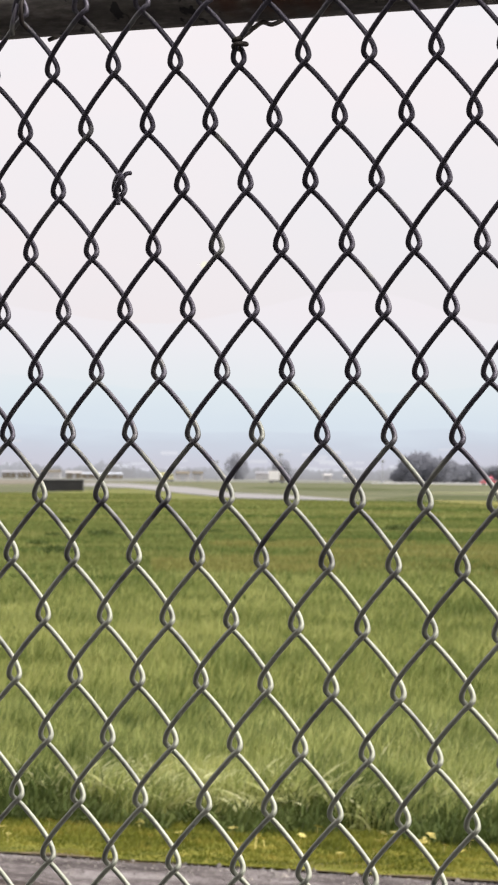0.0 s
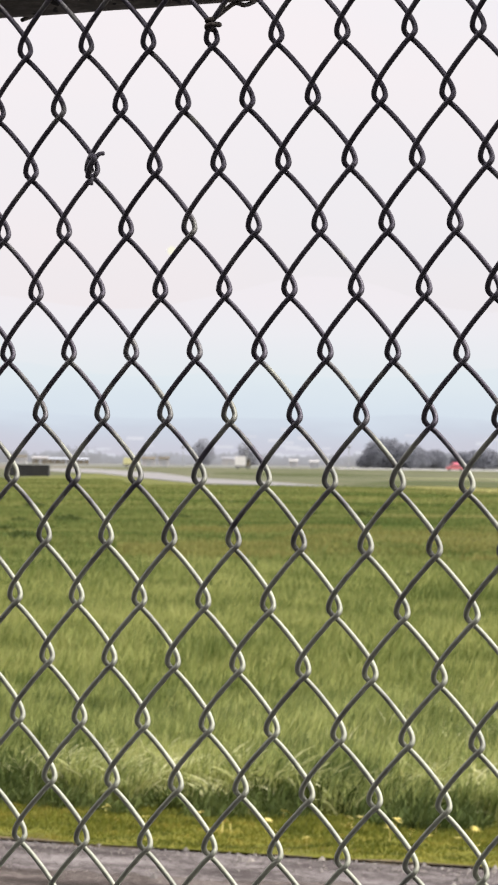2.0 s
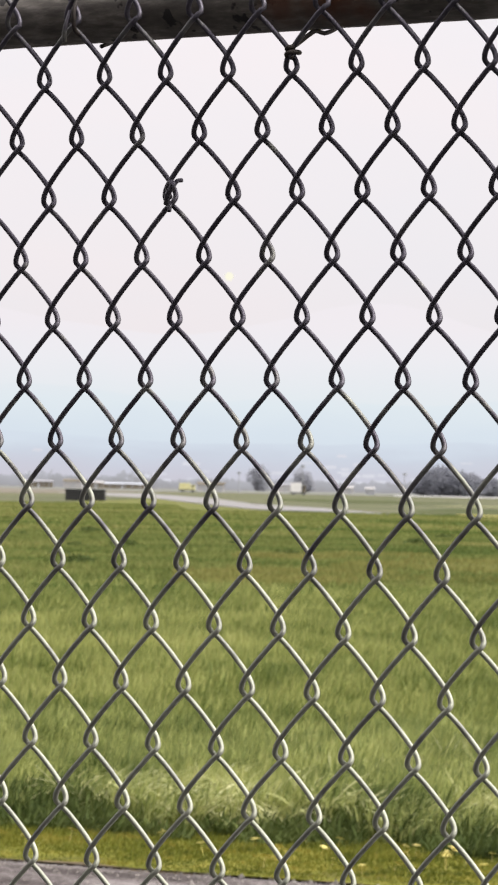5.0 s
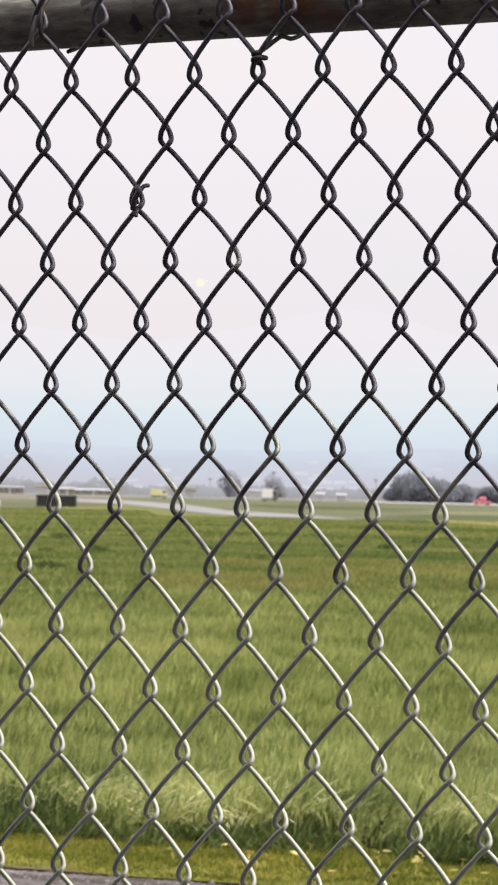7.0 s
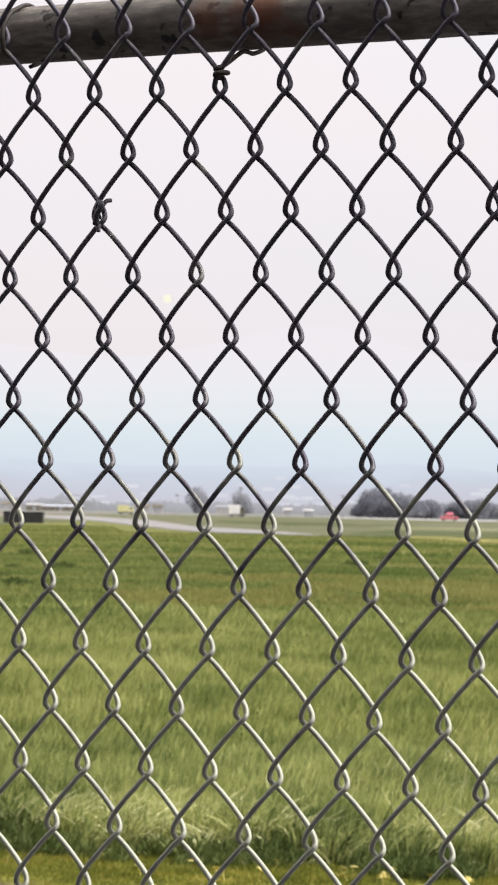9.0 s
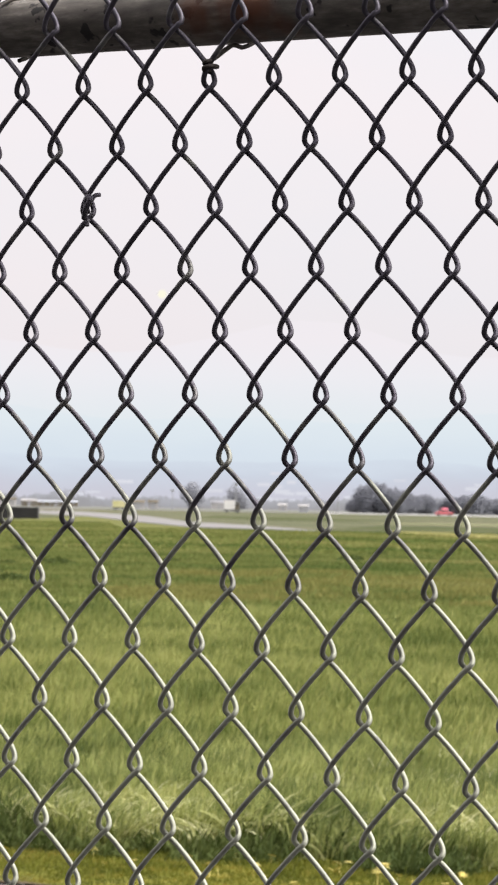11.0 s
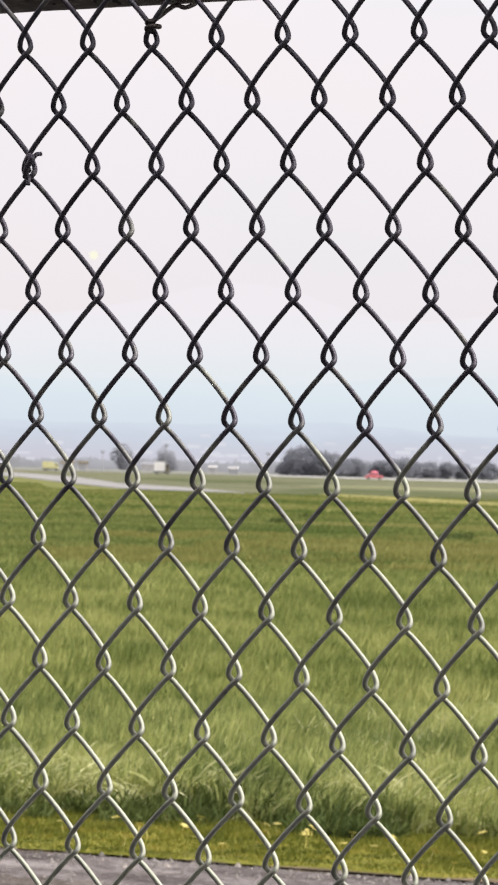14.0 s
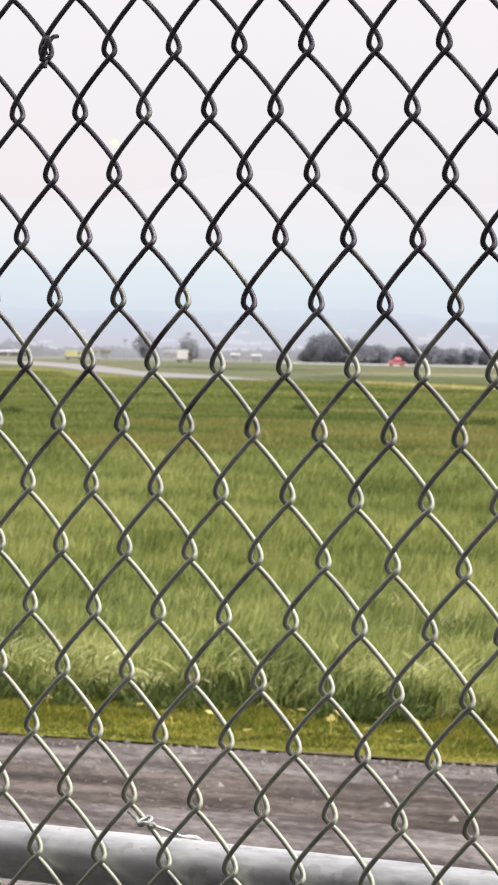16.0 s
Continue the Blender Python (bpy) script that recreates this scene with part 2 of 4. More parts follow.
HAY = surface("pale_dry_grass_blades", [(0.38, 0.37, 0.15), (0.52, 0.49, 0.21), (0.64, 0.60, 0.29)], (0.05, 0.4), rough=0.8, bump=0, island=0.1, spec=0.1, thin=0.4)
BARE = surface("bare_tan_earth", [(0.11, 0.095, 0.066), (0.15, 0.13, 0.095), (0.195, 0.168, 0.125)], (0.01, 0.12), rough=0.95, bump=0, spread=0.12)
STRAW = surface("dry_pale_grass", [(0.15, 0.16, 0.06), (0.21, 0.215, 0.09), (0.27, 0.265, 0.12)], (0.02, 0.25), rough=0.95, bump=0, spread=0.12)
# infield colour greyed and lightened to include haze
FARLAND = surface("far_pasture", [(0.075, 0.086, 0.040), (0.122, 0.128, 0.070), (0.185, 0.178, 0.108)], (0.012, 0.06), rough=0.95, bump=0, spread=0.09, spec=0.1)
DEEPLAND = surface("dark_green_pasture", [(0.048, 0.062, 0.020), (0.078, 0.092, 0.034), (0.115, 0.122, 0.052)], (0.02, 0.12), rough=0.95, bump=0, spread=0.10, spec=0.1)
# haze painted into the base colour of the farthest pasture
HAZYLAND = surface("haze_toned_pasture", [(0.13, 0.137, 0.11), (0.165, 0.168, 0.145), (0.20, 0.20, 0.175)], (0.003, 0.02), rough=0.95, bump=0, spread=0.12)
# leaf colours lifted to pale blue-grey to paint in the haze
CROWN = surface("haze_toned_evergreen_leaves", [(0.275, 0.285, 0.32), (0.315, 0.325, 0.365), (0.355, 0.365, 0.405)], (0.2, 2), rough=0.9, bump=0, island=0.06, spec=0.05, thin=0.5)
FARCROWN = surface("haze_toned_far_leaves", [(0.38, 0.39, 0.43), (0.42, 0.43, 0.47), (0.46, 0.47, 0.51)], (0.05, 0.4), rough=0.9, bump=0, island=0.08, spec=0.05, thin=0.5)
BARK = surface("grey_bark", [(0.06, 0.05, 0.045), (0.10, 0.085, 0.075), (0.14, 0.12, 0.11)], (1, 8), rough=0.9, bump=0)
BLACK = surface("black_paint", [(0.012, 0.012, 0.013), (0.022, 0.022, 0.023), (0.035, 0.034, 0.034)], (0.8, 7), rough=0.7, bump=0)
# white greyed down to paint in the haze before far buildings
PALE = surface("haze_dulled_white_wall", [(0.36, 0.35, 0.345), (0.42, 0.41, 0.405), (0.47, 0.46, 0.45)], (0.3, 3), rough=0.8, bump=0)
WHITE = surface("white_paint", [(0.66, 0.65, 0.64), (0.76, 0.75, 0.74), (0.82, 0.81, 0.80)], (0.8, 8), rough=0.5, bump=0)
# red lifted towards pink, haze mixed into the paint colour
RED = surface("red_paint", [(0.50, 0.12, 0.14), (0.60, 0.16, 0.18), (0.68, 0.21, 0.23)], (0.8, 8), rough=0.4, bump=0)
YELLOW = surface("yellow_paint", [(0.56, 0.53, 0.26), (0.64, 0.61, 0.32), (0.72, 0.69, 0.40)], (0.8, 8), rough=0.4, bump=0)
ROOF = surface("grey_roofing", [(0.20, 0.20, 0.21), (0.27, 0.27, 0.29), (0.34, 0.34, 0.36)], (0.3, 3), rough=0.8, bump=0)
BLUEROOF = surface("blue_roofing", [(0.40, 0.43, 0.48), (0.46, 0.49, 0.54), (0.52, 0.55, 0.60)], (0.3, 3), rough=0.7, bump=0)
GLASS = surface("dark_window", [(0.03, 0.035, 0.04), (0.05, 0.055, 0.06), (0.08, 0.085, 0.09)], (1, 6), rough=0.1, bump=0)
RUBBER = surface("tyre_rubber", [(0.015, 0.015, 0.015), (0.025, 0.025, 0.025), (0.04, 0.04, 0.04)], (4, 30), rough=0.85, bump=0)
STEEL = surface("painted_steel", [(0.28, 0.29, 0.30), (0.36, 0.37, 0.38), (0.44, 0.45, 0.46)], (1, 10), rough=0.5, metal=0.3, bump=0)


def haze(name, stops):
    """The plain far distance as a glow, haze painted in by height above the plain in metres."""
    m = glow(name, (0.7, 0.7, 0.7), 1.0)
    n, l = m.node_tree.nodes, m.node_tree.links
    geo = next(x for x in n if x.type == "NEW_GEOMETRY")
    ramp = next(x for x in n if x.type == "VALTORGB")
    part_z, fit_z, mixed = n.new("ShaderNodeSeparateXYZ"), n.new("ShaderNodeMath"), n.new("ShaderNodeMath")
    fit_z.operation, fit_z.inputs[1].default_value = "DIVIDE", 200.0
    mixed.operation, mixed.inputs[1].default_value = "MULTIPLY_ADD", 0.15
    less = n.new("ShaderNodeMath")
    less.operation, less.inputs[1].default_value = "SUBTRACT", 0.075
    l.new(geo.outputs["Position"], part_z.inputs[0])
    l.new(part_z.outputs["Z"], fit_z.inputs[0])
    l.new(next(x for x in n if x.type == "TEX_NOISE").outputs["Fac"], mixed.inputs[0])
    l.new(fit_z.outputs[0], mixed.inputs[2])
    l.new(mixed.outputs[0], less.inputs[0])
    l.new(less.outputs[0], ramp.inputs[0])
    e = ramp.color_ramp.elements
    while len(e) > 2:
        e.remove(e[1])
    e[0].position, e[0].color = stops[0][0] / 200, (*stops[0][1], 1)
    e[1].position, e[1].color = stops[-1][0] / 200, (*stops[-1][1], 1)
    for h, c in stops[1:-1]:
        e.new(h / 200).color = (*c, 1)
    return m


# these backdrops glow: haze and the fade into the sky are painted as emission
RIDGE = haze("hills_haze_glow", [(0, (0.61, 0.59, 0.665)), (18, (0.61, 0.62, 0.71)), (34, (0.62, 0.67, 0.765)), (48, (0.67, 0.745, 0.835))])
RANGE = haze("mountains_haze_glow", [(0, (0.66, 0.73, 0.81)), (60, (0.69, 0.77, 0.85)), (95, (0.75, 0.82, 0.87)), (125, (0.80, 0.83, 0.87))])
SKY_FADE = haze("sky_fade_glow", [(0, (0.78, 0.83, 0.88)), (100, (0.78, 0.83, 0.87)), (150, (0.85, 0.845, 0.885)), (190, (0.88, 0.838, 0.876))])
# woods give off haze tones as emission instead of being lit
WOODS = haze("woods_haze_glow", [(0, (0.36, 0.355, 0.37)), (3, (0.40, 0.40, 0.43)), (8, (0.47, 0.475, 0.52)), (14, (0.52, 0.53, 0.58))])
# town roofs glow in a single hazy tone, unlit by the sun
TOWN = glow("roofs_haze_glow", (0.71, 0.72, 0.79), 1.0)
REDLAMP = glow("red_beacon_lens", (1.0, 0.30, 0.38), 1.2)
LANDLAMP = glow("landing_lamp_glare", (0.97, 0.94, 0.76), 1.0)


# ---------------------------------------------------------------- mesh helpers
def raw_mesh(name, verts, faces, material, smooth=False):
    me = bpy.data.meshes.new(name)
    me.from_pydata([tuple(v) for v in verts], [], [tuple(f) for f in faces])
    me.materials.append(material)
    if smooth:
        me.polygons.foreach_set("use_smooth", [True] * len(me.polygons))
    me.update()
    return me


def part(name, bm, material, parent, label=""):
    """Links a bmesh as one mesh under a thing or under a part."""
    me = bpy.data.meshes.new(name)
    bm.to_mesh(me)
    bm.free()
    me.materials.append(material)
    ob = new(name, me)
    ob.parent = parent
    return tagged(ob, label) if label else ob


def box(size, at=(0, 0, 0), bevel=0.0, taper=1.0):
    bm = bmesh.new()
    bmesh.ops.create_cube(bm, size=1)
    for v in bm.verts:
        k = taper if v.co.z > 0 else 1.0
        v.co = Vector((v.co.x * size[0] * k + at[0], v.co.y * size[1] * k + at[1], v.co.z * size[2] + at[2]))
    if bevel:
        bmesh.ops.bevel(bm, geom=bm.edges[:], offset=bevel, segments=2, affect="EDGES", profile=0.6)
    return bm


def rod(p, q, r, r2=None, sides=10):
    bm = bmesh.new()
    p, q = Vector(p), Vector(q)
    bmesh.ops.create_cone(bm, cap_ends=True, segments=sides, radius1=r, radius2=r if r2 is None else r2, depth=(q - p).length)
    turn = (q - p).to_track_quat("Z", "Y").to_matrix().to_4x4()
    bmesh.ops.transform(bm, matrix=Matrix.Translation((p + q) / 2) @ turn, verts=bm.verts)
    return bm


def tube(points, r, sides=8):
    """Vertices and faces of a round wire along points (an array), closed at both ends."""
    p = np.asarray(points, float)
    t = np.gradient(p, axis=0)
    t /= np.linalg.norm(t, axis=1)[:, None]
    a = np.cross(t, (0.0, 1.0, 0.0))
    small = np.linalg.norm(a, axis=1) < 0.2
    a[small] = np.cross(t[small], (1.0, 0.0, 0.0))
    for k in range(1, len(a)):
        if a[k] @ a[k - 1] < 0:
            a[k] = -a[k]
    a /= np.linalg.norm(a, axis=1)[:, None]
    b = np.cross(t, a)
    ang = np.linspace(0, 2 * np.pi, sides, endpoint=False)
    v = (p[:, None] + r * (np.cos(ang)[None, :, None] * a[:, None] + np.sin(ang)[None, :, None] * b[:, None])).reshape(-1, 3)
    n = len(p)
    f = [(k * sides + s, k * sides + (s + 1) % sides, (k + 1) * sides + (s + 1) % sides, (k + 1) * sides + s) for k in range(n - 1) for s in range(sides)]
    f += [tuple(range(sides))[::-1], tuple(range((n - 1) * sides, n * sides))]
    return v, f


def smooth_line(points, steps=8):
    """A Catmull-Rom line through points."""
    p = np.asarray(points, float)
    p = np.vstack([2 * p[0] - p[1], p, 2 * p[-1] - p[-2]])
    out = []
    for k in range(1, len(p) - 2):
        for s in np.linspace(0, 1, steps, endpoint=False):
            a, b, c, d = p[k - 1 : k + 3]
            out.append(0.5 * (2 * b + (c - a) * s + (2 * a - 5 * b + 4 * c - d) * s * s + (3 * b - a - 3 * c + d) * s**3))
    return np.array(out + [p[-2]])


def spot(b, d):
    """A place on the ground, d metres off, b degrees to the right of the line of sight."""
    a = radians(35.72 - b)
    return Vector((-math.sin(a) * d, math.cos(a) * d - 2.2, 0))


# ---------------------------------------------------------------- ground
EDGE, ALONG, AWAY = np.array([-8.83, 10.69]), np.array([0.989, 0.148]), np.array([-0.148, 0.989])


def ground_sheet():
    rings = [0, 4, 8, 14, 20, 30, 45, 70, 110, 180, 300, 500, 900, 1600, 2800, 4700]
    n = 96
    v, f = [(0, 0, -0.03)], []
    for r in rings[1:]:
        for k in range(n):
            a = 2 * math.pi * k / n
            x, y = r * math.cos(a), r * math.sin(a)
            v.append((x, y, -0.03))
    for k in range(n):
        f.append((0, 1 + k, 1 + (k + 1) % n))
    for i in range(len(rings) - 2):
        for k in range(n):
            a, b = 1 + i * n, 1 + (i + 1) * n
            f.append((a + k, b + k, b + (k + 1) % n, a + (k + 1) % n))
    return tagged(new("ground", raw_mesh("ground", v, f, SOIL)), "wide flat green airfield grassland", "ground", kind="structure")


ground_sheet()


def plan(s, q):
    return EDGE + ALONG * s + AWAY * q


def sheet(name, top, z, thick, material, label, category):
    """A slab from an outline."""
    bm = bmesh.new()
    lo = [bm.verts.new((p[0], p[1], z - thick)) for p in top]
    hi = [bm.verts.new((p[0], p[1], z)) for p in top]
    bm.faces.new(hi)
    n = len(top)
    for k in range(n):
        bm.faces.new((lo[k], lo[(k + 1) % n], hi[(k + 1) % n], hi[k]))
    bmesh.ops.recalc_face_normals(bm, faces=bm.faces[:])
    me = bpy.data.meshes.new(name)
    bm.to_mesh(me)
    bm.free()
    me.materials.append(material)
    return tagged(new(name, me), label, category, kind="structure")


# unseen wall added behind the camera to block sky light on the fence
WALL = surface("light_block_dark", [(0.030, 0.029, 0.028), (0.050, 0.048, 0.046), (0.080, 0.077, 0.072)], (0.4, 6), rough=0.9, bump=0.3, spec=0.2)
back_wall = [(-22, -6.0), (16, -6.0), (16, -6.35), (-22, -6.35)]
sheet("light_block_wall", back_wall, 8.0, 8.05, WALL, "unseen dark wall added to block sky light on the fence", "wall")

# unseen dark ground added by the fence to cut light bounced under the rails
DARK_GROUND = surface("bounce_cut_ground", [(0.018, 0.018, 0.019), (0.032, 0.031, 0.032), (0.055, 0.053, 0.052)], (1.2, 40), rough=0.9, bump=0.5, spec=0.1)
sheet("pavement", [(-22, -6.0), (16, -6.0), (16, 3.2), (-22, 3.2)], 0.012, 0.05, DARK_GROUND, "unseen dark ground added to cut bounce light on the fence", "pavement")

rng = np.random.default_rng(4)
# the road with its ragged far edge
edge_line = []
for s in np.arange(-40, 60, 0.12):
    w = 0.05 * noise.noise((s * 0.7, 3.1, 0)) + 0.03 * noise.noise((s * 4.0, 7.7, 0))
    edge_line.append(tuple(plan(s, w)))
edge_line = edge_line[::-1]
road_outline = [tuple(plan(-40, -22)), tuple(plan(60, -22))] + edge_line
sheet("road", road_outline, 0.0, 0.05, ASPHALT, "worn grey-brown asphalt perimeter road, damp and patched", "road")
damp_outline = [tuple(plan(q, -0.95 + 0.22 * noise.noise((q * 0.8, 1.1, 0)) + 0.12 * noise.noise((q * 3.1, 2.2, 0)) + 0.07 * noise.noise((q * 11, 6.2, 0)))) for q in np.arange(-14, 16, 0.03)]
damp_outline += [tuple(plan(q, -1.95 + 0.3 * noise.noise((q * 0.7, 4.1, 0)) + 0.1 * noise.noise((q * 6, 4.1, 0)))) for q in np.arange(16, -14, -0.05)]
sheet("road_patch", damp_outline, 0.0012, 0.01, DAMP, "darker damp brown band of old asphalt", "road")
verge_far = [tuple(plan(s, 1.9 + 0.2 * noise.noise((s, 0, 5)))) for s in np.arange(-40, 60, 0.5)]
verge_near = [(p[0] - AWAY[0] * 0.03, p[1] - AWAY[1] * 0.03) for p in edge_line]
sheet("verge", verge_far + verge_near, -0.008, 0.03, MOSS, "low yellow-green mossy verge along the road", "verge")


edge_soil = [(p[0] - AWAY[0] * (0.02 + 0.07 * noise.noise((p[0] * 3.7, 1.7, 0))), p[1] - AWAY[1] * (0.02 + 0.07 * noise.noise((p[0] * 3.7, 1.7, 0)))) for p in edge_line]
inner_soil = [(p[0] + AWAY[0] * (0.06 + 0.13 * noise.noise((p[0] * 2.9, 5.9, 0))), p[1] + AWAY[1] * (0.06 + 0.13 * noise.noise((p[0] * 2.9, 5.9, 0)))) for p in edge_line]
sheet("verge_soil", edge_soil + inner_soil[::-1], 0.003, 0.03, EARTH, "thin ragged strip of bare brown soil between road and verge", "soil")


def blades(name, x, y, z, high, wide, lean, material, label, category, way=None, joints=(0.35, 0.7)):
    """Many grass blades as one mesh: each a bent, tapering strip that arches over as it leans."""
    n = len(x)
    turn = rng.uniform(0, 2 * np.pi, n)
    lean_way = rng.normal(0.4, 1.3, n) if way is None else way
    ax, ay = np.cos(turn) * wide / 2, np.sin(turn) * wide / 2
    cx, cy = np.cos(lean_way), np.sin(lean_way)
    heights = (0.0, *joints)
    k = len(heights)
    nv = 2 * k + 1
    v = np.zeros((n, nv, 3), np.float32)
    bow = np.clip(lean, 0, 2.7)
    for i, t in enumerate((*heights, 1.0)):
        a = bow * t
        out = np.where(bow > 0.02, (1 - np.cos(a)) / np.maximum(bow, 0.02), 0) * high
        up = np.where(bow > 0.02, np.sin(a) / np.maximum(bow, 0.02), t) * high
        px, py, pz = x + cx * out, y + cy * out, z + up
        w = 1.0 - 0.35 * t
        if i < k:
            v[:, 2 * i] = np.stack([px - ax * w, py - ay * w, pz], 1)
            v[:, 2 * i + 1] = np.stack([px + ax * w, py + ay * w, pz], 1)
        else:
            v[:, 2 * k] = np.stack([px, py, pz], 1)
    base = np.arange(n) * nv
    cols = []
    for i in range(k - 1):
        cols += [base + 2 * i, base + 2 * i + 1, base + 2 * i + 3, base + 2 * i + 2]
    cols += [base + 2 * k - 2, base + 2 * k - 1, base + 2 * k]
    loops = np.stack(cols, 1).astype(np.int32).ravel()
    per = 4 * (k - 1) + 3
    start = (np.arange(n)[:, None] * per + np.arange(k) * 4).ravel().astype(np.int32)
    me = bpy.data.meshes.new(name)
    me.vertices.add(n * nv)
    me.vertices.foreach_set("co", v.ravel())
    me.loops.add(len(loops))
    me.loops.foreach_set("vertex_index", loops)
    me.polygons.add(k * n)
    me.polygons.foreach_set("loop_start", start)
    me.update(calc_edges=True)
    me.validate()
    me.materials.append(material)
    return tagged(new(name, me), label, category, kind="stuff")


def patchy(x, y, scale, seed):
    return np.array([noise.noise((a * scale, b * scale, seed)) for a, b in zip(x, y)])


def wedge(n, near, far, lo=-5.2, hi=6.2):
    d = np.sqrt(rng.uniform(near**2, far**2, n))
    a = np.radians(35.72 - rng.uniform(lo, hi, n))
    x, y = -np.sin(a) * d, np.cos(a) * d - 2.2
    q = (np.stack([x, y], 1) - EDGE) @ AWAY
    return x, y, q, d


def tufts(n, per, lo, hi, spread):
    """Blade roots gathered in tussocks between two depths into the field."""
    s, q = rng.uniform(-2.6, 2.6, n), rng.uniform(lo, hi, n)
    s, q, size = np.repeat(s, per), np.repeat(q, per), np.repeat(rng.uniform(0.6, 1.35, n), per)
    a, r = rng.uniform(0, 2 * np.pi, len(s)), spread * np.sqrt(rng.random(len(s)))
    s, q = s + np.cos(a) * r, q + np.sin(a) * r
    x = EDGE[0] + ALONG[0] * s + AWAY[0] * q
    y = EDGE[1] + ALONG[1] * s + AWAY[1] * q
    return x, y, a, size


def lawn():
    def low(k):
        return np.full(k, -0.03)

    # the short verge
    x, y, q, d = wedge(120000, 13.5, 18.5)
    k = (q > 0.01) & (q < 1.75)
    x, y, q = x[k], y[k], q[k]
    clump = patchy(x, y, 3.0, 6.0)
    blades("verge_grass", x, y, low(len(x)) + 0.018, rng.uniform(0.008, 0.028, len(x)) * (0.4 + 1.2 * np.clip(q, 0, 1.5) / 1.5) * (1 + 0.7 * clump), rng.uniform(0.004, 0.009, len(x)), rng.uniform(0.2, 1.3, len(x)), SHORT, "short yellow-green verge grass beside the road", "grass", joints=(0.5,))
    # the tall belt behind it
    x, y, q, d = wedge(150000, 15, 24)
    bump = patchy(x, y, 1.3, 2.0)
    k = (q > 1.80 + 0.3 * bump) & (q < 8)
    x, y, q, bump = x[k], y[k], q[k], bump[k]
    rise = np.clip((q - 1.1) / 0.8, 0.45, 1)
    high = rng.uniform(0.12, 0.30, len(x)) * rise * (1 + 0.6 * bump)
    blades("tall_grass", x, y, low(len(x)), high, rng.uniform(0.005, 0.011, len(x)), rng.uniform(0.2, 1.2, len(x)), GRASS, "tall uncut green grass at the verge", "grass")
    # arching tussocks along its front
    x, y, a, size = tufts(300, 66, 1.85, 3.1, 0.13)
    k = patchy(x, y, 1.1, 12.0) < 0.22
    x, y, size = x[k], y[k], size[k]
    sweep = np.where(rng.random(len(x)) < 0.8, 0.55, 3.6) + rng.normal(0, 0.38, len(x))
    blades("grass_tussocks", x, y, low(len(x)), rng.uniform(0.14, 0.30, len(x)) * size, rng.uniform(0.007, 0.016, len(x)), rng.uniform(1.2, 2.7, len(x)), SEDGE, "arching pale green grass tussocks", "grass", way=sweep, joints=(0.17, 0.34, 0.5, 0.66, 0.83))
    x, y, a, size = tufts(420, 22, 2.3, 8.5, 0.14)
    sweep = np.where(rng.random(len(x)) < 0.68, 0.45, 3.5) + rng.normal(0, 0.55, len(x))
    blades("meadow_tussocks", x, y, low(len(x)), rng.uniform(0.15, 0.28, len(x)) * size, rng.uniform(0.007, 0.014, len(x)), rng.uniform(0.6, 1.8, len(x)), SEDGE, "pale grass tussocks in the meadow", "grass", way=sweep, joints=(0.35, 0.7))
    # thin pale stalks standing out of the meadow
    s, q = rng.uniform(-3.4, 3.4, 5200), rng.uniform(2.0, 18, 5200)
    x, y = EDGE[0] + ALONG[0] * s + AWAY[0] * q, EDGE[1] + ALONG[1] * s + AWAY[1] * q
    k = patchy(x, y, 0.6, 33.0) > -0.05
    x, y = x[k], y[k]
    blades("grass_stalks", x, y, low(len(x)), rng.uniform(0.17, 0.32, len(x)), rng.uniform(0.006, 0.012, len(x)), rng.uniform(0.1, 1.3, len(x)), STALK, "thin straw-coloured stalks above the meadow grass", "grass", joints=(0.5, 0.8))
    # broad dark leaves at the tall grass's foot: some weeds, mostly painted shade
    x, y, q, d = wedge(80000, 15, 19)
    gap = patchy(x, y, 0.9, 12.0)
    k = (q > 1.34 + 0.22 * gap) & (q < 2.3) & (gap + 0.5 * patchy(x, y, 3.1, 3.0) > -0.04)
    x, y, q, gap = x[k], y[k], q[k], gap[k]
    blades("verge_shade_weeds", x, y, low(len(x)), rng.uniform(0.08, 0.21, len(x)) * np.clip(0.45 + 1.0 * (q - 1.3), 0.4, 1.0) * (1.0 + 1.1 * gap), rng.uniform(0.008, 0.018, len(x)), rng.uniform(0.5, 2.2, len(x)), WEED_SHADE, "dark leafy weeds standing in for shade under the tall grass", "weeds")
    x, y, q, d = wedge(215000, 22, 62)
    k = (q > 6) & (rng.random(len(d)) < np.clip((62 - d) / 26, 0, 1))
    x, y, d = x[k], y[k], d[k]
    bump = patchy(x, y, 0.55, 9.0)
    blades("meadow_grass", x, y, low(len(x)), rng.uniform(0.12, 0.26, len(x)) * (1 + 0.7 * bump), rng.uniform(0.010, 0.020, len(x)), rng.uniform(0.2, 1.2, len(x)), MEADOW, "green meadow grass of the airfield", "grass", joints=(0.55,))
    x, y, q, d = wedge(135000, 36, 130)
    k = rng.random(len(d)) < np.clip((d - 34) / 22, 0, 1)
    x, y = x[k], y[k]
    bump = patchy(x, y, 0.2, 4.0)
    blades("field_grass", x, y, low(len(x)), rng.uniform(0.08, 0.17, len(x)) * (1 + 0.7 * bump), rng.uniform(0.04, 0.09, len(x)), rng.uniform(0.3, 1.3, len(x)), FARGRASS, "olive-green field grass farther out", "grass", joints=(0.55,))
    # a browner, drier band across the field
    x, y, q, d = wedge(60000, 58, 98, -1.5, 6.2)
    dry = patchy(x, y, 0.06, 15.0) + 0.5 * patchy(x, y, 0.3, 17.0)
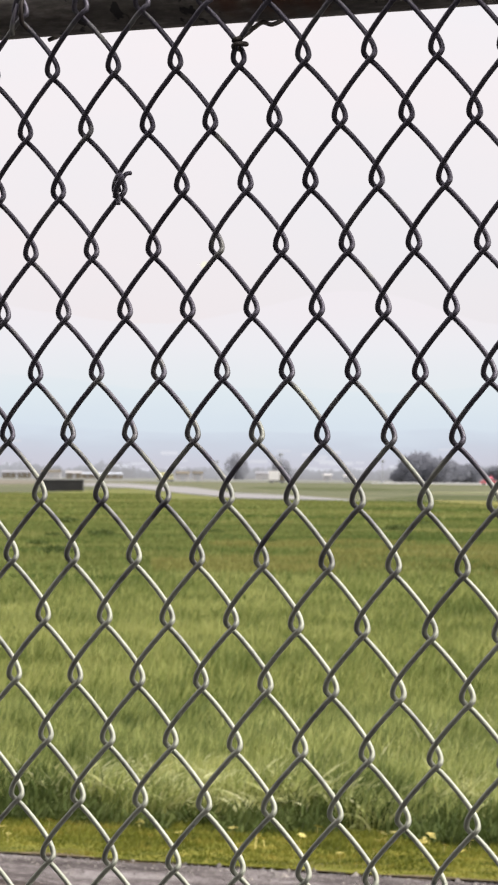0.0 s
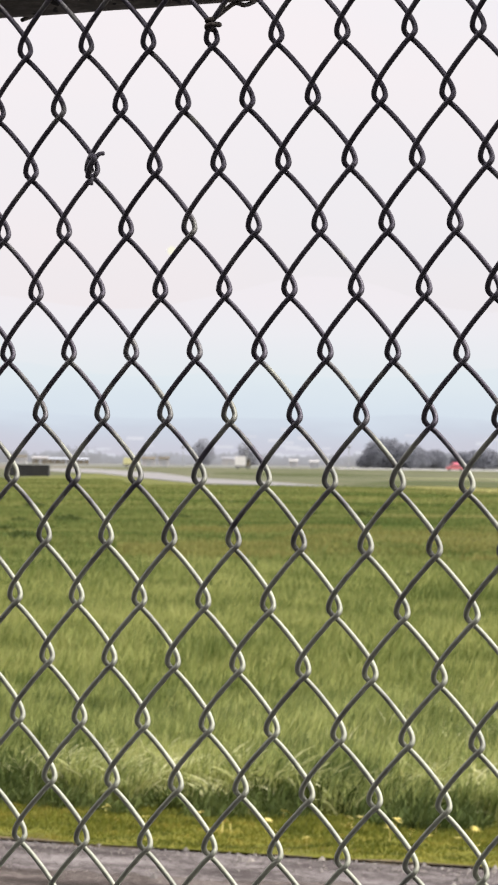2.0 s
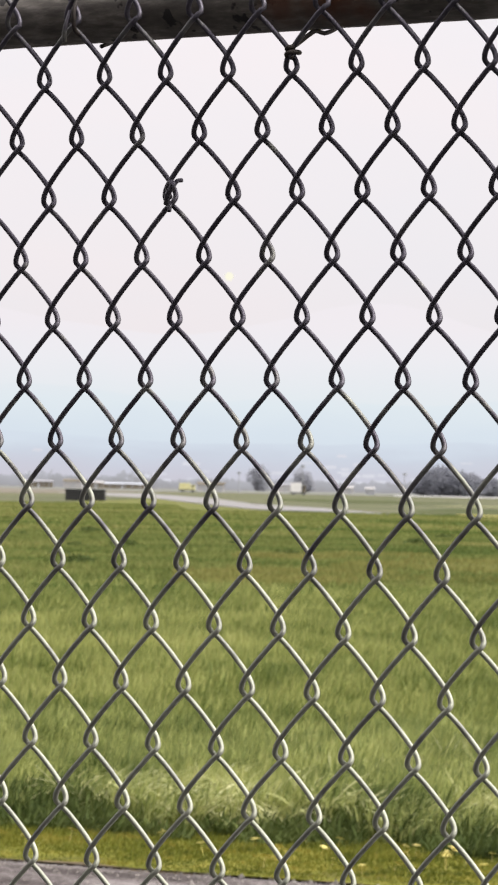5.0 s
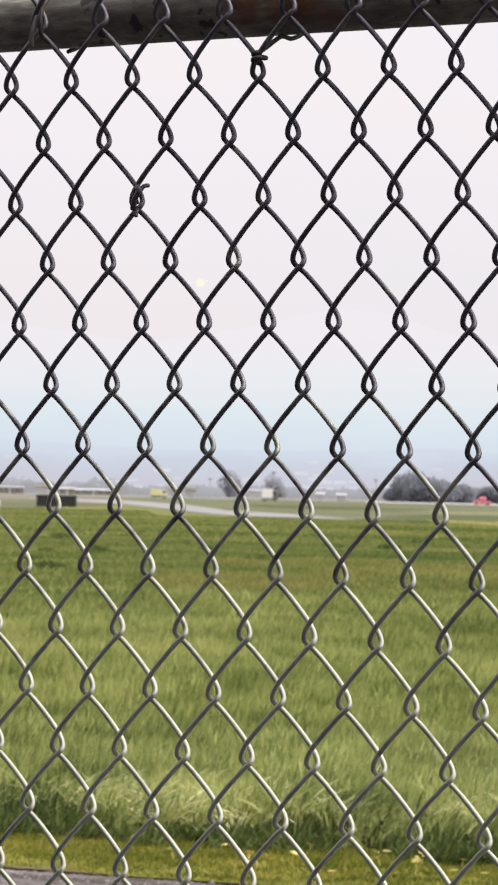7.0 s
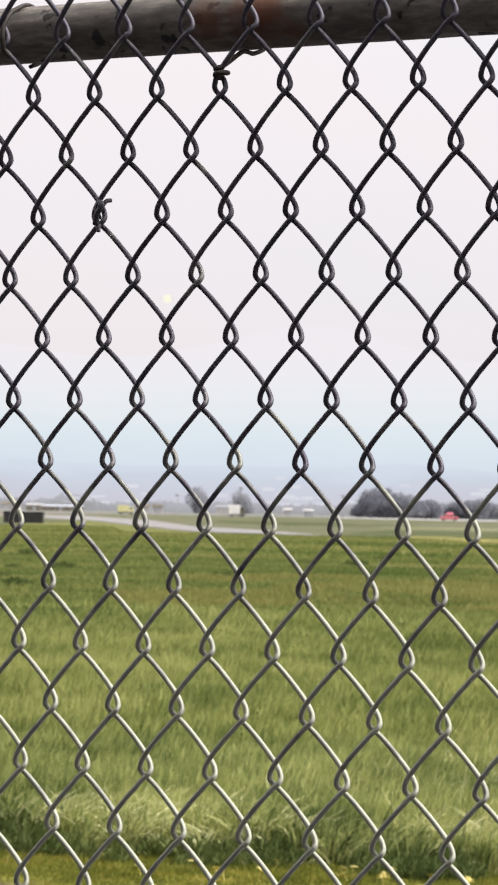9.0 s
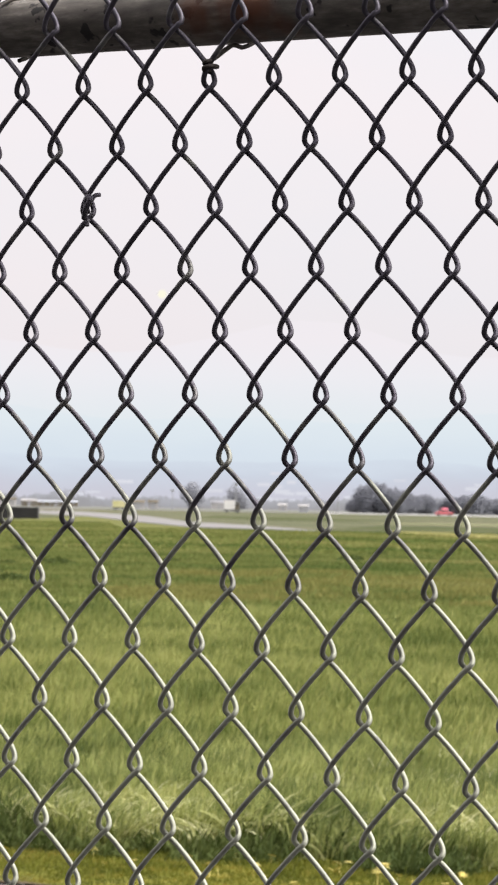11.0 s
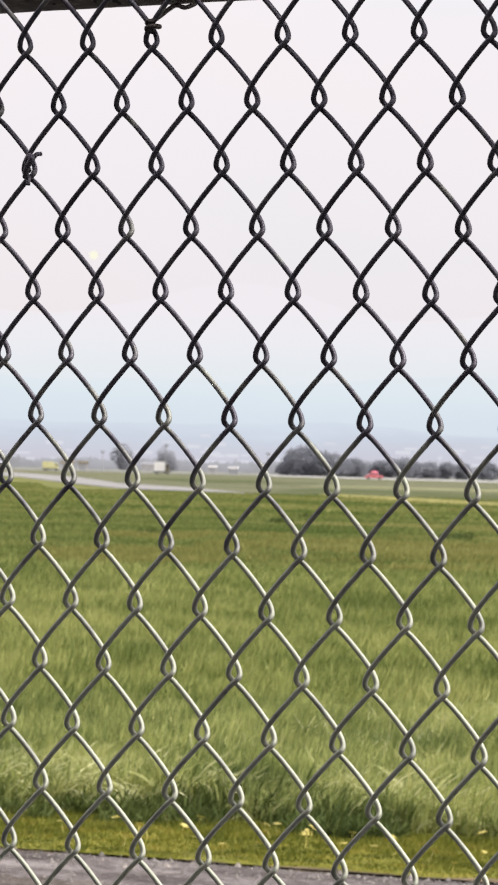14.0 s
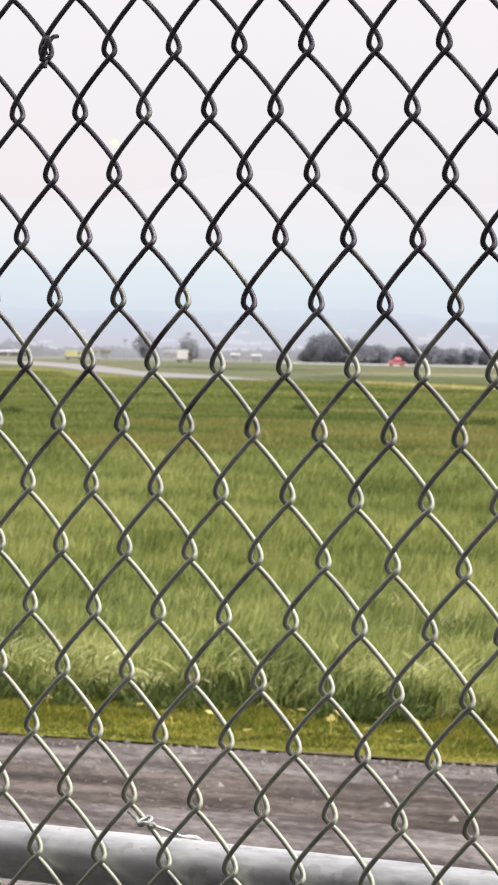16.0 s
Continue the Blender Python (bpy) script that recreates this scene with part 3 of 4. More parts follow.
    k = dry > 0.05 + 0.25 * np.abs(d - 76) / 20
    x, y = x[k], y[k]
    blades("dry_grass", x, y, low(len(x)), rng.uniform(0.11, 0.22, len(x)), rng.uniform(0.03, 0.07, len(x)), rng.uniform(0.3, 1.3, len(x)), DRY, "browner dry grass in a band across the field", "grass", joints=(0.55,))
    x, y, q, d = wedge(70000, 125, 345)
    k = (d < 268) | ((x + y * 0.78) < 4)
    x, y = x[k], y[k]
    blades("far_field_grass", x, y, low(len(x)), rng.uniform(0.05, 0.13, len(x)), rng.uniform(0.10, 0.25, len(x)), rng.uniform(0.3, 1.3, len(x)), FARGRASS, "dull green grass near the far edge of the field", "grass", joints=(0.55,))
    # a narrow pale strip running across the far field
    x, y, q, d = wedge(60000, 185, 275, 2.6, 6.2)
    b = 35.72 - np.degrees(np.arctan2(-x, y + 2.2))
    line = np.interp(b, [2.6, 2.9, 5.0, 6.2], [262, 258, 216, 198])
    k = np.abs(d - line + 4 * patchy(x, y, 0.05, 8.0)) < 8 * np.clip((b - 2.6) * 1.5, 0.1, 1)
    x, y = x[k], y[k]
    blades("straw_grass", x, y, low(len(x)), rng.uniform(0.10, 0.20, len(x)), rng.uniform(0.10, 0.22, len(x)), rng.uniform(0.3, 1.3, len(x)), HAY, "narrow strip of pale dry grass across the far field", "grass", joints=(0.55,))


lawn()


def grit():
    """Loose stones and crumbs of tar along the road's edge."""
    v, f = [], []
    for k in range(2400):
        s = rng.uniform(-2.4, 2.4)
        q = -abs(rng.normal(0, 0.22)) if k % 3 else rng.uniform(-2.0, 0.0)
        p, r = plan(s, q), rng.uniform(0.002, 0.0075) * (3.0 if k % 23 == 0 else 1)
        i = len(v)
        a = rng.uniform(0, 6.28)
        for j in range(4):
            v.append((p[0] + math.cos(a + j * 1.57) * r * rng.uniform(0.7, 1.3), p[1] + math.sin(a + j * 1.57) * r * rng.uniform(0.7, 1.3), 0.001))
        v.append((p[0], p[1], 0.002 + r * rng.uniform(0.6, 1.1)))
        f += [(i + j, i + (j + 1) % 4, i + 4) for j in range(4)]
    tagged(new("road_grit", raw_mesh("road_grit", v, f, STONE)), "loose pale grit on the asphalt", "grit", kind="stuff")


grit()

# ---------------------------------------------------------------- the fence
PITCH, ROW, TOP_Z, TOP_X, LEAN = 0.05465, 0.0429, 1.844, -1.652, 0.0621
WIRE_R, HALF, DEEP = 0.00190, 0.0188, 0.0035
BEND_U = np.array([0.0, 0.03, 0.06, 0.09, 0.12, 0.20, 0.31, 0.485, 0.63, 0.76, 0.86, 0.94, 1.0])
BEND_G = np.array([0.0, 0.012, 0.043, 0.092, 0.141, 0.252, 0.381, 0.578, 0.736, 0.867, 0.946, 0.986, 1.0])


def net_offset(x, z):
    """Offsets fitted to the camera's view: how far a point of the leaning, uneven mesh lies from a true net."""
    a, b = np.clip((x + 1.6) * 10, -3, 3), np.clip((z - 1.6) * 10, -3.2, 3.2)
    dx = 1.502 + 0.046 * a + 0.097 * b - 0.298 * a * a - 0.276 * a * b - 0.409 * b * b
    dz = -0.487 - 0.455 * a - 0.154 * b - 0.352 * a * a - 0.034 * a * b + 0.238 * b * b
    w = np.exp(-(((a - 1.2) / 1.2) ** 2) - ((b + 1.3) / 1.3) ** 2)
    dx, dz = dx - 1.2 * w, dz - 1.6 * w
    return LEAN * (TOP_Z - z) + 0.001 * dx, 0.001 * dz * np.clip(z / 0.3, 0, 1)


def picket(even, at):
    """The line of one zigzag wire, from its twisted barb down to the ground."""
    pts = []
    # the twisted barb
    axis, phase = (-PITCH / 4, 0.0) if even else (PITCH / 4, math.pi)
    z0 = TOP_Z + 2 * ROW
    for z in np.arange(z0 + 0.046, z0 + 0.003, -0.0011):
        a = phase + (z - z0) / 0.0125 * 2 * math.pi
        spread = 1 + max(0, z - z0 - 0.038) * 150
        pts.append((axis + math.cos(a) * 0.0021 * spread, math.sin(a) * 0.0021 * spread, z))
    # the first arm down to the outer bend at the row below
    out = HALF if even else -HALF
    zb = TOP_Z + ROW + 0.0051
    side = 1 if even else -1
    for u in np.linspace(0.12, 1, 12):
        g = np.interp(u, BEND_U, BEND_G)
        pts.append((axis + (out - axis) * g, side * DEEP * math.sqrt(math.sin(math.pi * min(u, 0.999))), z0 + 0.004 - (z0 + 0.004 - zb) * u))
    # zigzag rows
    z, x = zb, out
    us = np.array([0.025, 0.05, 0.08, 0.12, 0.18, 0.26, 0.36, 0.47, 0.58, 0.68, 0.77, 0.85, 0.91, 0.96, 1.0])
    fine = np.interp(us, BEND_U, BEND_G)
    while z > 0.05:
        deep = 1 if x < 0 else -1
        for u, g in zip(us, fine):
            # sideways shift of the arms, shaped to fit the camera's view
            view_shift = 0.0019 * (u if deep > 0 else max(0.0, 1 - u / 0.25))
            pts.append((x * (1 - 2 * g) - view_shift, (DEEP if deep < 0 else -0.0031) * -1 * math.sqrt(max(math.sin(math.pi * u), 0)), z - ROW * u))
        z, x = z - ROW, -x
    pts.append((x * 0.6, 0, 0.0))
    p = np.array(pts)
    sx, sz = net_offset(p[:, 0] + at, p[:, 2])
    p[:, 0] += sx
    p[:, 2] += sz
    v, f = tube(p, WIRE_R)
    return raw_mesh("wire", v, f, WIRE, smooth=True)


fence = tagged(new("chain_link_fence"), "weathered grey chain-link fence with twisted barbs and pipe rails", "fence")
fence.location = (-1.65, 0, 0)


def fence_part(name, me, label="", at=(0, 0, 0)):
    ob = new(name, me)
    ob.parent = fence
    ob.location = (at[0] + 1.65, at[1], at[2])
    return tagged(ob, label) if label else ob


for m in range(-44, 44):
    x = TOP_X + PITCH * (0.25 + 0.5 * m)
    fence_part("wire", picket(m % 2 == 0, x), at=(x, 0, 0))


def pipe(z, material, name, label, length=(-3.0, -0.35)):
    xs = np.linspace(*length, 120)
    p = [(x, 0.0268 + 0.0006 * math.sin(x * 3), z + 0.0008 * math.sin(x * 2.3)) for x in xs]
    v, f = tube(p, 0.0205, 40)
    v = v + 1e-4 * rng.normal(size=v.shape)
    return fence_part(name, raw_mesh(name, v, f, material, smooth=True), label)


pipe(1.900, RAIL, "top_rail", "weathered grey top rail with rust blotches")
pipe(1.2015, MID_RAIL, "middle_rail", "pale galvanised middle rail")


def wire_bit(name, pts, r, material, label):
    v, f = tube(smooth_line(pts), r, 8)
    return fence_part(name, raw_mesh(name, v, f, material, smooth=True), label)


# a tie from the mesh round the top rail, its tail curling over the top
wire_bit("tie_wire", [(-1.5985, 0.003, 1.8575), (-1.6010, -0.003, 1.8585), (-1.5985, -0.007, 1.8600), (-1.5945, -0.005, 1.8610), (-1.5940, 0.001, 1.8612), (-1.5975, 0.004, 1.8615), (-1.6008, -0.002, 1.8625), (-1.5985, -0.007, 1.8638), (-1.5955, -0.004, 1.8650), (-1.5945, 0.003, 1.8690), (-1.5938, 0.011, 1.8740), (-1.5930, 0.019, 1.8778), (-1.5925, 0.030, 1.8775), (-1.5920, 0.044, 1.8840), (-1.5920, 0.050, 1.8980)], 0.0017, DARK_TIE, "dark knotted tie wire under the rail")
wire_bit("tie_wire", [(-1.588, 0.049, 1.905), (-1.590, 0.040, 1.918), (-1.592, 0.027, 1.9225), (-1.596, 0.010, 1.921), (-1.600, -0.004, 1.921), (-1.605, -0.006, 1.926), (-1.608, -0.007, 1.931), (-1.603, -0.009, 1.933), (-1.600, -0.009, 1.925), (-1.602, -0.010, 1.918), (-1.606, -0.010, 1.914)], 0.0016, TIE, "thin bright tie wire curling over the rail")
# a broken mesh wire hooked back on itself
wire_bit("wire_hook", [(-1.7010, -0.0060, 1.7592), (-1.6977, -0.0090, 1.7654), (-1.6938, -0.0095, 1.7712), (-1.6948, -0.0085, 1.7740), (-1.6986, -0.0060, 1.7732), (-1.7020, -0.0030, 1.7681), (-1.7034, 0.0010, 1.7642)], 0.0021, WIRE, "broken mesh wire bent into a hook")
wire_bit("wire_hook", [(-1.6945, 0.0030, 1.7765), (-1.6958, -0.0010, 1.7755), (-1.6975, -0.0030, 1.7720)], 0.0016, WIRE, "cut end of a mesh wire")
wire_bit("wire_hook", [(-1.6996, -0.0030, 1.7590), (-1.6986, -0.0055, 1.7575), (-1.6980, -0.0065, 1.7540)], 0.0016, WIRE, "cut end of a mesh wire")
# another tie farther along the top rail
wire_bit("tie_wire", [(-1.7890, 0.012, 1.8800), (-1.7880, -0.003, 1.8855), (-1.7868, -0.007, 1.8930), (-1.7872, -0.006, 1.9020), (-1.7890, 0.001, 1.9110), (-1.7900, 0.012, 1.9180), (-1.7900, 0.027, 1.9222), (-1.7895, 0.042, 1.9150), (-1.7890, 0.049, 1.9000), (-1.7890, 0.042, 1.8840), (-1.7890, 0.028, 1.8778)], 0.0016, DARK_TIE, "dark tie wire round the rail")
wire_bit("tie_wire", [(-1.7905, -0.006, 1.9000), (-1.7915, -0.009, 1.8915), (-1.7935, -0.009, 1.8840), (-1.7955, -0.006, 1.8785)], 0.0017, WIRE, "tie wire end against the mesh")
# a tie on the middle rail
wire_bit("tie_wire", [(-1.620, 0.000, 1.2415), (-1.614, -0.003, 1.2395), (-1.609, -0.005, 1.2375), (-1.606, -0.007, 1.2340), (-1.602, -0.007, 1.2345), (-1.6005, 0.000, 1.2375), (-1.605, 0.003, 1.2390), (-1.608, -0.003, 1.2365), (-1.605, -0.008, 1.2350), (-1.601, -0.007, 1.2362), (-1.600, 0.001, 1.2350), (-1.599, 0.004, 1.2325), (-1.594, 0.010, 1.2300), (-1.588, 0.018, 1.2255), (-1.583, 0.030, 1.2240), (-1.582, 0.046, 1.212), (-1.584, 0.049, 1.196), (-1.586, 0.03, 1.180)], 0.0013, TIE, "bright tie wire wound on the mesh")

# ---------------------------------------------------------------- the airfield and the distance


def patch(name, corners, z, material, label, category):
    return sheet(name, [spot(b, d)[:2] for b, d in corners], z, 0.05, material, label, category)


patch("taxiway", [(-1.9, 820), (-0.9, 560), (-0.34, 388), (0.65, 330), (1.63, 266), (1.62, 258), (0.9, 275), (0.1, 282), (-0.34, 294), (-0.9, 345), (-1.75, 505), (-3.1, 700), (-3.3, 840)], 0.03, TAXIWAY, "pale concrete taxiway crossing the field", "taxiway")
patch("field_patch", [(-6, 330), (-3.3, 345), (-1.75, 520), (-0.34, 400), (1.63, 275), (3.9, 245), (6.5, 232), (6.5, 960), (1.7, 1150), (-6, 1200)], 0.01, FARLAND, "pale green infield beyond the taxiway", "field")
patch("field_patch", [(-6, 640), (-3.6, 660), (-2.2, 1000), (-1.6, 1180), (-6, 1190)], 0.05, BARE, "bare tan earth beyond the field", "field")
patch("field_patch", [(-6, 1200), (6.5, 1200), (6.5, 3700), (-6, 3700)], 0.02, HAZYLAND, "far pasture, haze painted into its colour", "field")
patch("runway", [(1.7, 1150), (6.5, 960), (6.5, 1080), (1.7, 1350)], 0.06, RUNWAY, "pale concrete runway before the trees", "runway")
patch("field_patch", [(1.75, 292), (3.9, 264), (6.5, 250), (6.5, 318), (4.4, 352), (2.5, 366)], 0.03, DEEPLAND, "darker green strip of the infield", "field")
patch("field_patch", [(-0.2, 520), (1.2, 470), (2.6, 520), (1.6, 640), (0.1, 640)], 0.03, DEEPLAND, "darker green strip of the infield", "field")
patch("field_patch", [(2.2, 420), (5.0, 400), (6.5, 430), (6.5, 455), (3.0, 450)], 0.04, STRAW, "strip of dry pale grass", "field")


def leaf_cloud(n, centre, radii, size, seed, up=0.2):
    """Vertices and faces of many small leaf clumps filling an uneven crown."""
    g = np.random.default_rng(seed)
    v, f = [], []
    for _ in range(n):
        d = g.normal(size=3)
        d /= np.linalg.norm(d)
        lump = 1 + 0.35 * noise.noise(Vector(d * 2.2) + Vector((seed, 0, 0)))
        c = np.array(centre) + d * np.array(radii) * lump * g.uniform(0.45, 1.0) ** 0.6
        a, b = g.normal(size=3), g.normal(size=3)
        a *= size * g.uniform(0.6, 1.4) / np.linalg.norm(a)
        b *= size * g.uniform(0.6, 1.4) / np.linalg.norm(b)
        k = len(v)
        v += [c - a, c - b * 0.6, c + a, c + b]
        f.append((k, k + 1, k + 2, k + 3))
    return v, f


def tree(at, high, wide, seed, material, label):
    root = tagged(new("tree"), label, "tree", "trees beyond the runway")
    root.location = at
    bm = rod((0, 0, -0.1), (0.1 * high * 0.1, 0, high * 0.5), high * 0.035, high * 0.015)
    g = random.Random(seed)
    for k in range(4):
        a = g.uniform(0, 6.28)
        b2 = rod((0, 0, high * 0.25), (math.cos(a) * wide * 0.3, math.sin(a) * wide * 0.3, high * g.uniform(0.5, 0.75)), high * 0.015, high * 0.006, 6)
        tmp = bpy.data.meshes.new("limb")
        b2.to_mesh(tmp)
        b2.free()
        bm.from_mesh(tmp)
        bpy.data.meshes.remove(tmp)
    part("trunk", bm, BARK, root)
    v, f = [], []
    for k in range(6):
        c = (g.uniform(-0.3, 0.3) * wide, g.uniform(-0.3, 0.3) * wide, high * (0.16 + 0.10 * k))
        vv, ff = leaf_cloud(330, c, (wide * 0.44, wide * 0.44, high * 0.26), wide * 0.06, seed * 7 + k)
        f += [tuple(i + len(v) for i in q) for q in ff]
        v += vv
    ob = new("crown", raw_mesh("crown", v, f, material))
    ob.parent = root
    return root


TREES = [(2.12, 1560, 8.0, 7), (2.24, 1550, 11.5, 8), (2.37, 1545, 13.2, 9), (2.50, 1550, 12.6, 9), (2.63, 1540, 11.0, 9), (2.77, 1550, 9.8, 8), (2.90, 1560, 8.6, 8), (3.05, 1570, 8.4, 8), (3.20, 1570, 7.6, 8), (3.46, 1620, 7.5, 8), (3.60, 1620, 8.6, 9), (3.78, 1610, 9.0, 9), (3.95, 1620, 8.4, 8), (4.15, 1630, 7.6, 8), (4.42, 1640, 7.8, 8), (4.62, 1650, 7.6, 8), (5.0, 1660, 8, 9), (5.4, 1660, 9, 9)]
for k, (b, d, h, w) in enumerate(TREES):
    tree(spot(b, d), h, w, 11 + k, CROWN, "dark evergreen tree beyond the runway, haze painted into its leaves")


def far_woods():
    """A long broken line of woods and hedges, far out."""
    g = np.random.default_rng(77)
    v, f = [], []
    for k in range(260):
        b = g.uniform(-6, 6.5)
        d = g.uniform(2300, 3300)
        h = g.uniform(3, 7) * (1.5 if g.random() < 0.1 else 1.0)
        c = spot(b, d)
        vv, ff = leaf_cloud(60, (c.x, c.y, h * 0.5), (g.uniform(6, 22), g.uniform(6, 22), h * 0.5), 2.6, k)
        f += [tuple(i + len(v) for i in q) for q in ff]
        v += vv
    tagged(new("far_woods", raw_mesh("far_woods", v, f, WOODS)), "long line of far woods, haze painted as grey glow", "woods", kind="stuff")


def far_town():
    """Pale roofs of a town on the lower slopes, at the end of sight."""
    g = np.random.default_rng(31)
    v, f = [], []
    for k in range(90):
        c = spot(g.choice([-3.0, -1.0, 0.6, 1.1, 2.4, 4.6]) + g.normal(0, 0.45), 3700)
        w, h, z = g.uniform(4, 16), g.uniform(1.2, 3.2), g.uniform(2, 34) * g.random()
        side = Vector((math.cos(radians(35.7)), math.sin(radians(35.7)), 0)) * w / 2
        deep = Vector((-side.y, side.x, 0))
        i = len(v)
        for up in (0, h):
            v += [c + p + Vector((0, 0, z + up)) for p in (-side, side, side + deep, deep - side)]
        f += [tuple(i + n for n in q) for q in ((0, 1, 5, 4), (1, 2, 6, 5), (2, 3, 7, 6), (3, 0, 4, 7), (4, 5, 6, 7), (3, 2, 1, 0))]
    tagged(new("backdrop", raw_mesh("backdrop", v, f, TOWN)), "pale roofs of a far town, haze painted as glow", "town", kind="structure")


far_town()


far_woods()
tall = [(-0.28, 2250, 17, 9), (-0.18, 2260, 13, 8), (0.36, 2260, 15, 8), (0.45, 2270, 12, 7)]
for k, (b, d, h, w) in enumerate(tall):
    tree(spot(b, d), h, w, 41 + k, FARCROWN, "tall far-off tree, haze painted into its leaves")


def crest(b, heights, seed, rough):
    """How high a range stands at a bearing."""
    return heights * (0.80 + 0.25 * noise.noise((b * 0.32, seed, 0)) + rough * noise.noise((b * 1.9, seed, 4)))


def ridge(name, d, heights, material, label, seed, rough):
    """A range of hills along the horizon: a long body with a jagged crest."""
    n = 160
    v, f = [], []
    for k in range(n):
        b = -40 + 80 * k / (n - 1)
        h = crest(b, heights, seed, rough)
        p, q = spot(b, d), spot(b, d + 250)
        v += [(p.x, p.y, -2), (p.x * 0.995 + q.x * 0.005, p.y * 0.995 + q.y * 0.005, h * 0.55), (p.x * 0.6 + q.x * 0.4, p.y * 0.6 + q.y * 0.4, h), (q.x, q.y, -2)]
    for k in range(n - 1):
        for j in range(3):
            f.append((4 * k + j, 4 * k + 4 + j, 4 * k + 5 + j, 4 * k + 1 + j))
    return tagged(new(name, raw_mesh(name, v, f, material, smooth=True)), label, "hills", kind="structure")


ridge("backdrop", 3750, 58, RIDGE, "low hills, blue-grey haze painted as glow", 3.3, 0.05)
ridge("backdrop", 4250, 132, RANGE, "faint mountains, pale blue haze painted as glow", 8.8, 0.03)
ridge("backdrop", 4450, 235, SKY_FADE, "pale glowing backdrop fading the mountains into the sky", 5.1, 0.0)


def house(b, d, size, wall, roof, label, turn=0.0, windows=4):
    """A low building with a pitched roof, windows and a door."""
    w, dp, h = size
    root = tagged(new("building"), label, "building", "far buildings")
    root.matrix_world = Matrix.Translation(spot(b, d)) @ Matrix.Rotation(radians(35.72 + turn), 4, "Z")
    part("wall", box((w, dp, h), (0, 0, h / 2)), wall, root)
    bm = bmesh.new()
    e, r = 0.3, h * 0.35
    pts = [(-w / 2 - e, -dp / 2 - e, h), (w / 2 + e, -dp / 2 - e, h), (w / 2 + e, dp / 2 + e, h), (-w / 2 - e, dp / 2 + e, h), (-w / 2 - e, 0, h + r), (w / 2 + e, 0, h + r)]
    vs = [bm.verts.new(p) for p in pts]
    for q in ((0, 1, 5, 4), (2, 3, 4, 5), (0, 4, 3), (1, 2, 5), (0, 3, 2, 1)):
        bm.faces.new([vs[i] for i in q])
    part("roof", bm, roof, root)
    for k in range(windows):
        part("window", box((w / windows * 0.3, 0.12, h * 0.25), (-w / 2 + w * (k + 0.5) / windows, -dp / 2 - 0.03, h * 0.55)), STEEL, root)
    part("door", box((1.2, 0.14, 2.1), (w * 0.02, -dp / 2 - 0.04, 1.05)), STEEL, root)
    return root


house(-2.95, 1950, (9, 8, 3.2), PALE, BARE, "white low building far beyond the field")
house(-2.62, 2050, (8, 8, 2.8), BARE, PALE, "white low shed far beyond the field")
house(-2.25, 2100, (24, 10, 2.4), BARE, BLUEROOF, "long low shed with a pale blue-grey roof", 0, 6)
house(-3.45, 2000, (14, 9, 2.8), BARE, ROOF, "white long building in haze", 0, 5)
house(-1.05, 1500, (5, 4, 2.6), PALE, BARE, "small pale hut by the bare ground", 0, 2)
house(-0.83, 1450, (3.5, 3, 2.6), PALE, BARE, "small pale hut by the bare ground", 0, 2)
house(0.12, 2150, (8, 6, 3.4), PALE, ROOF, "white shed behind the infield", 0, 3)
house(1.05, 1650, (3.4, 3, 2.4), PALE, PALE, "tiny white hut on the infield", 0, 2)
house(1.35, 1350, (3, 3, 2.0), STEEL, PALE, "tiny pale equipment hut", 0, 1)


def wheel_at(parent, p, r, w):
    wh = part("wheel", rod((p[0], p[1] - w / 2, p[2]), (p[0], p[1] + w / 2, p[2]), r, sides=18), RUBBER, parent)
    part("rim", rod((p[0], p[1] - w / 2 - 0.02, p[2]), (p[0], p[1] + w / 2 + 0.02, p[2]), r * 0.55, sides=14), STEEL, wh)


def truck(b, d, body_mat, cab_mat, label, length=4.4, high=2.8, beacon=None, turn=0.0, category="truck"):
    root = tagged(new("truck"), label, category)
    root.matrix_world = Matrix.Translation(spot(b, d) + Vector((0, 0, 0.04))) @ Matrix.Rotation(radians(35.72 + turn), 4, "Z")
    cab = length * 0.28
    part("chassis", box((length, 1.5, 0.25), (0, 0, 0.6), 0.03), RUBBER, root)
    part("cargo_box", box((length - cab - 0.1, 2.1, high - 0.75), (-cab / 2, 0, 0.75 + (high - 0.75) / 2), 0.06), body_mat, root)
    c = part("cab", box((cab, 2.0, high * 0.62), (length / 2 - cab / 2, 0, 0.6 + high * 0.31), 0.12, 0.88), cab_mat, root)
    part("windscreen", box((0.08, 1.6, high * 0.22), (length / 2 - 0.05, 0, 0.6 + high * 0.45), 0.02), GLASS, c)
    part("side_window", box((cab * 0.5, 2.02, high * 0.2), (length / 2 - cab * 0.5, 0, 0.6 + high * 0.45), 0.02), GLASS, c)
    for x in (-length * 0.3, length * 0.36):
        for y in (-0.9, 0.9):
            wheel_at(root, (x, y, 0.42), 0.42, 0.28)
    if beacon:
        part("beacon", rod((length / 2 - cab / 2, 0, 0.6 + high * 0.62), (length / 2 - cab / 2, 0, 0.6 + high * 0.62 + 0.45), 0.4, 0.3, 12), beacon, root, "lit red beacon")
    return root


truck(0.31, 985, WHITE, BARE, "white box truck with a tan cab on the airfield", 3.9, 3.1)
truck(-1.30, 1120, YELLOW, YELLOW, "yellow airfield truck driving along the far road", 4.6, 2.6)


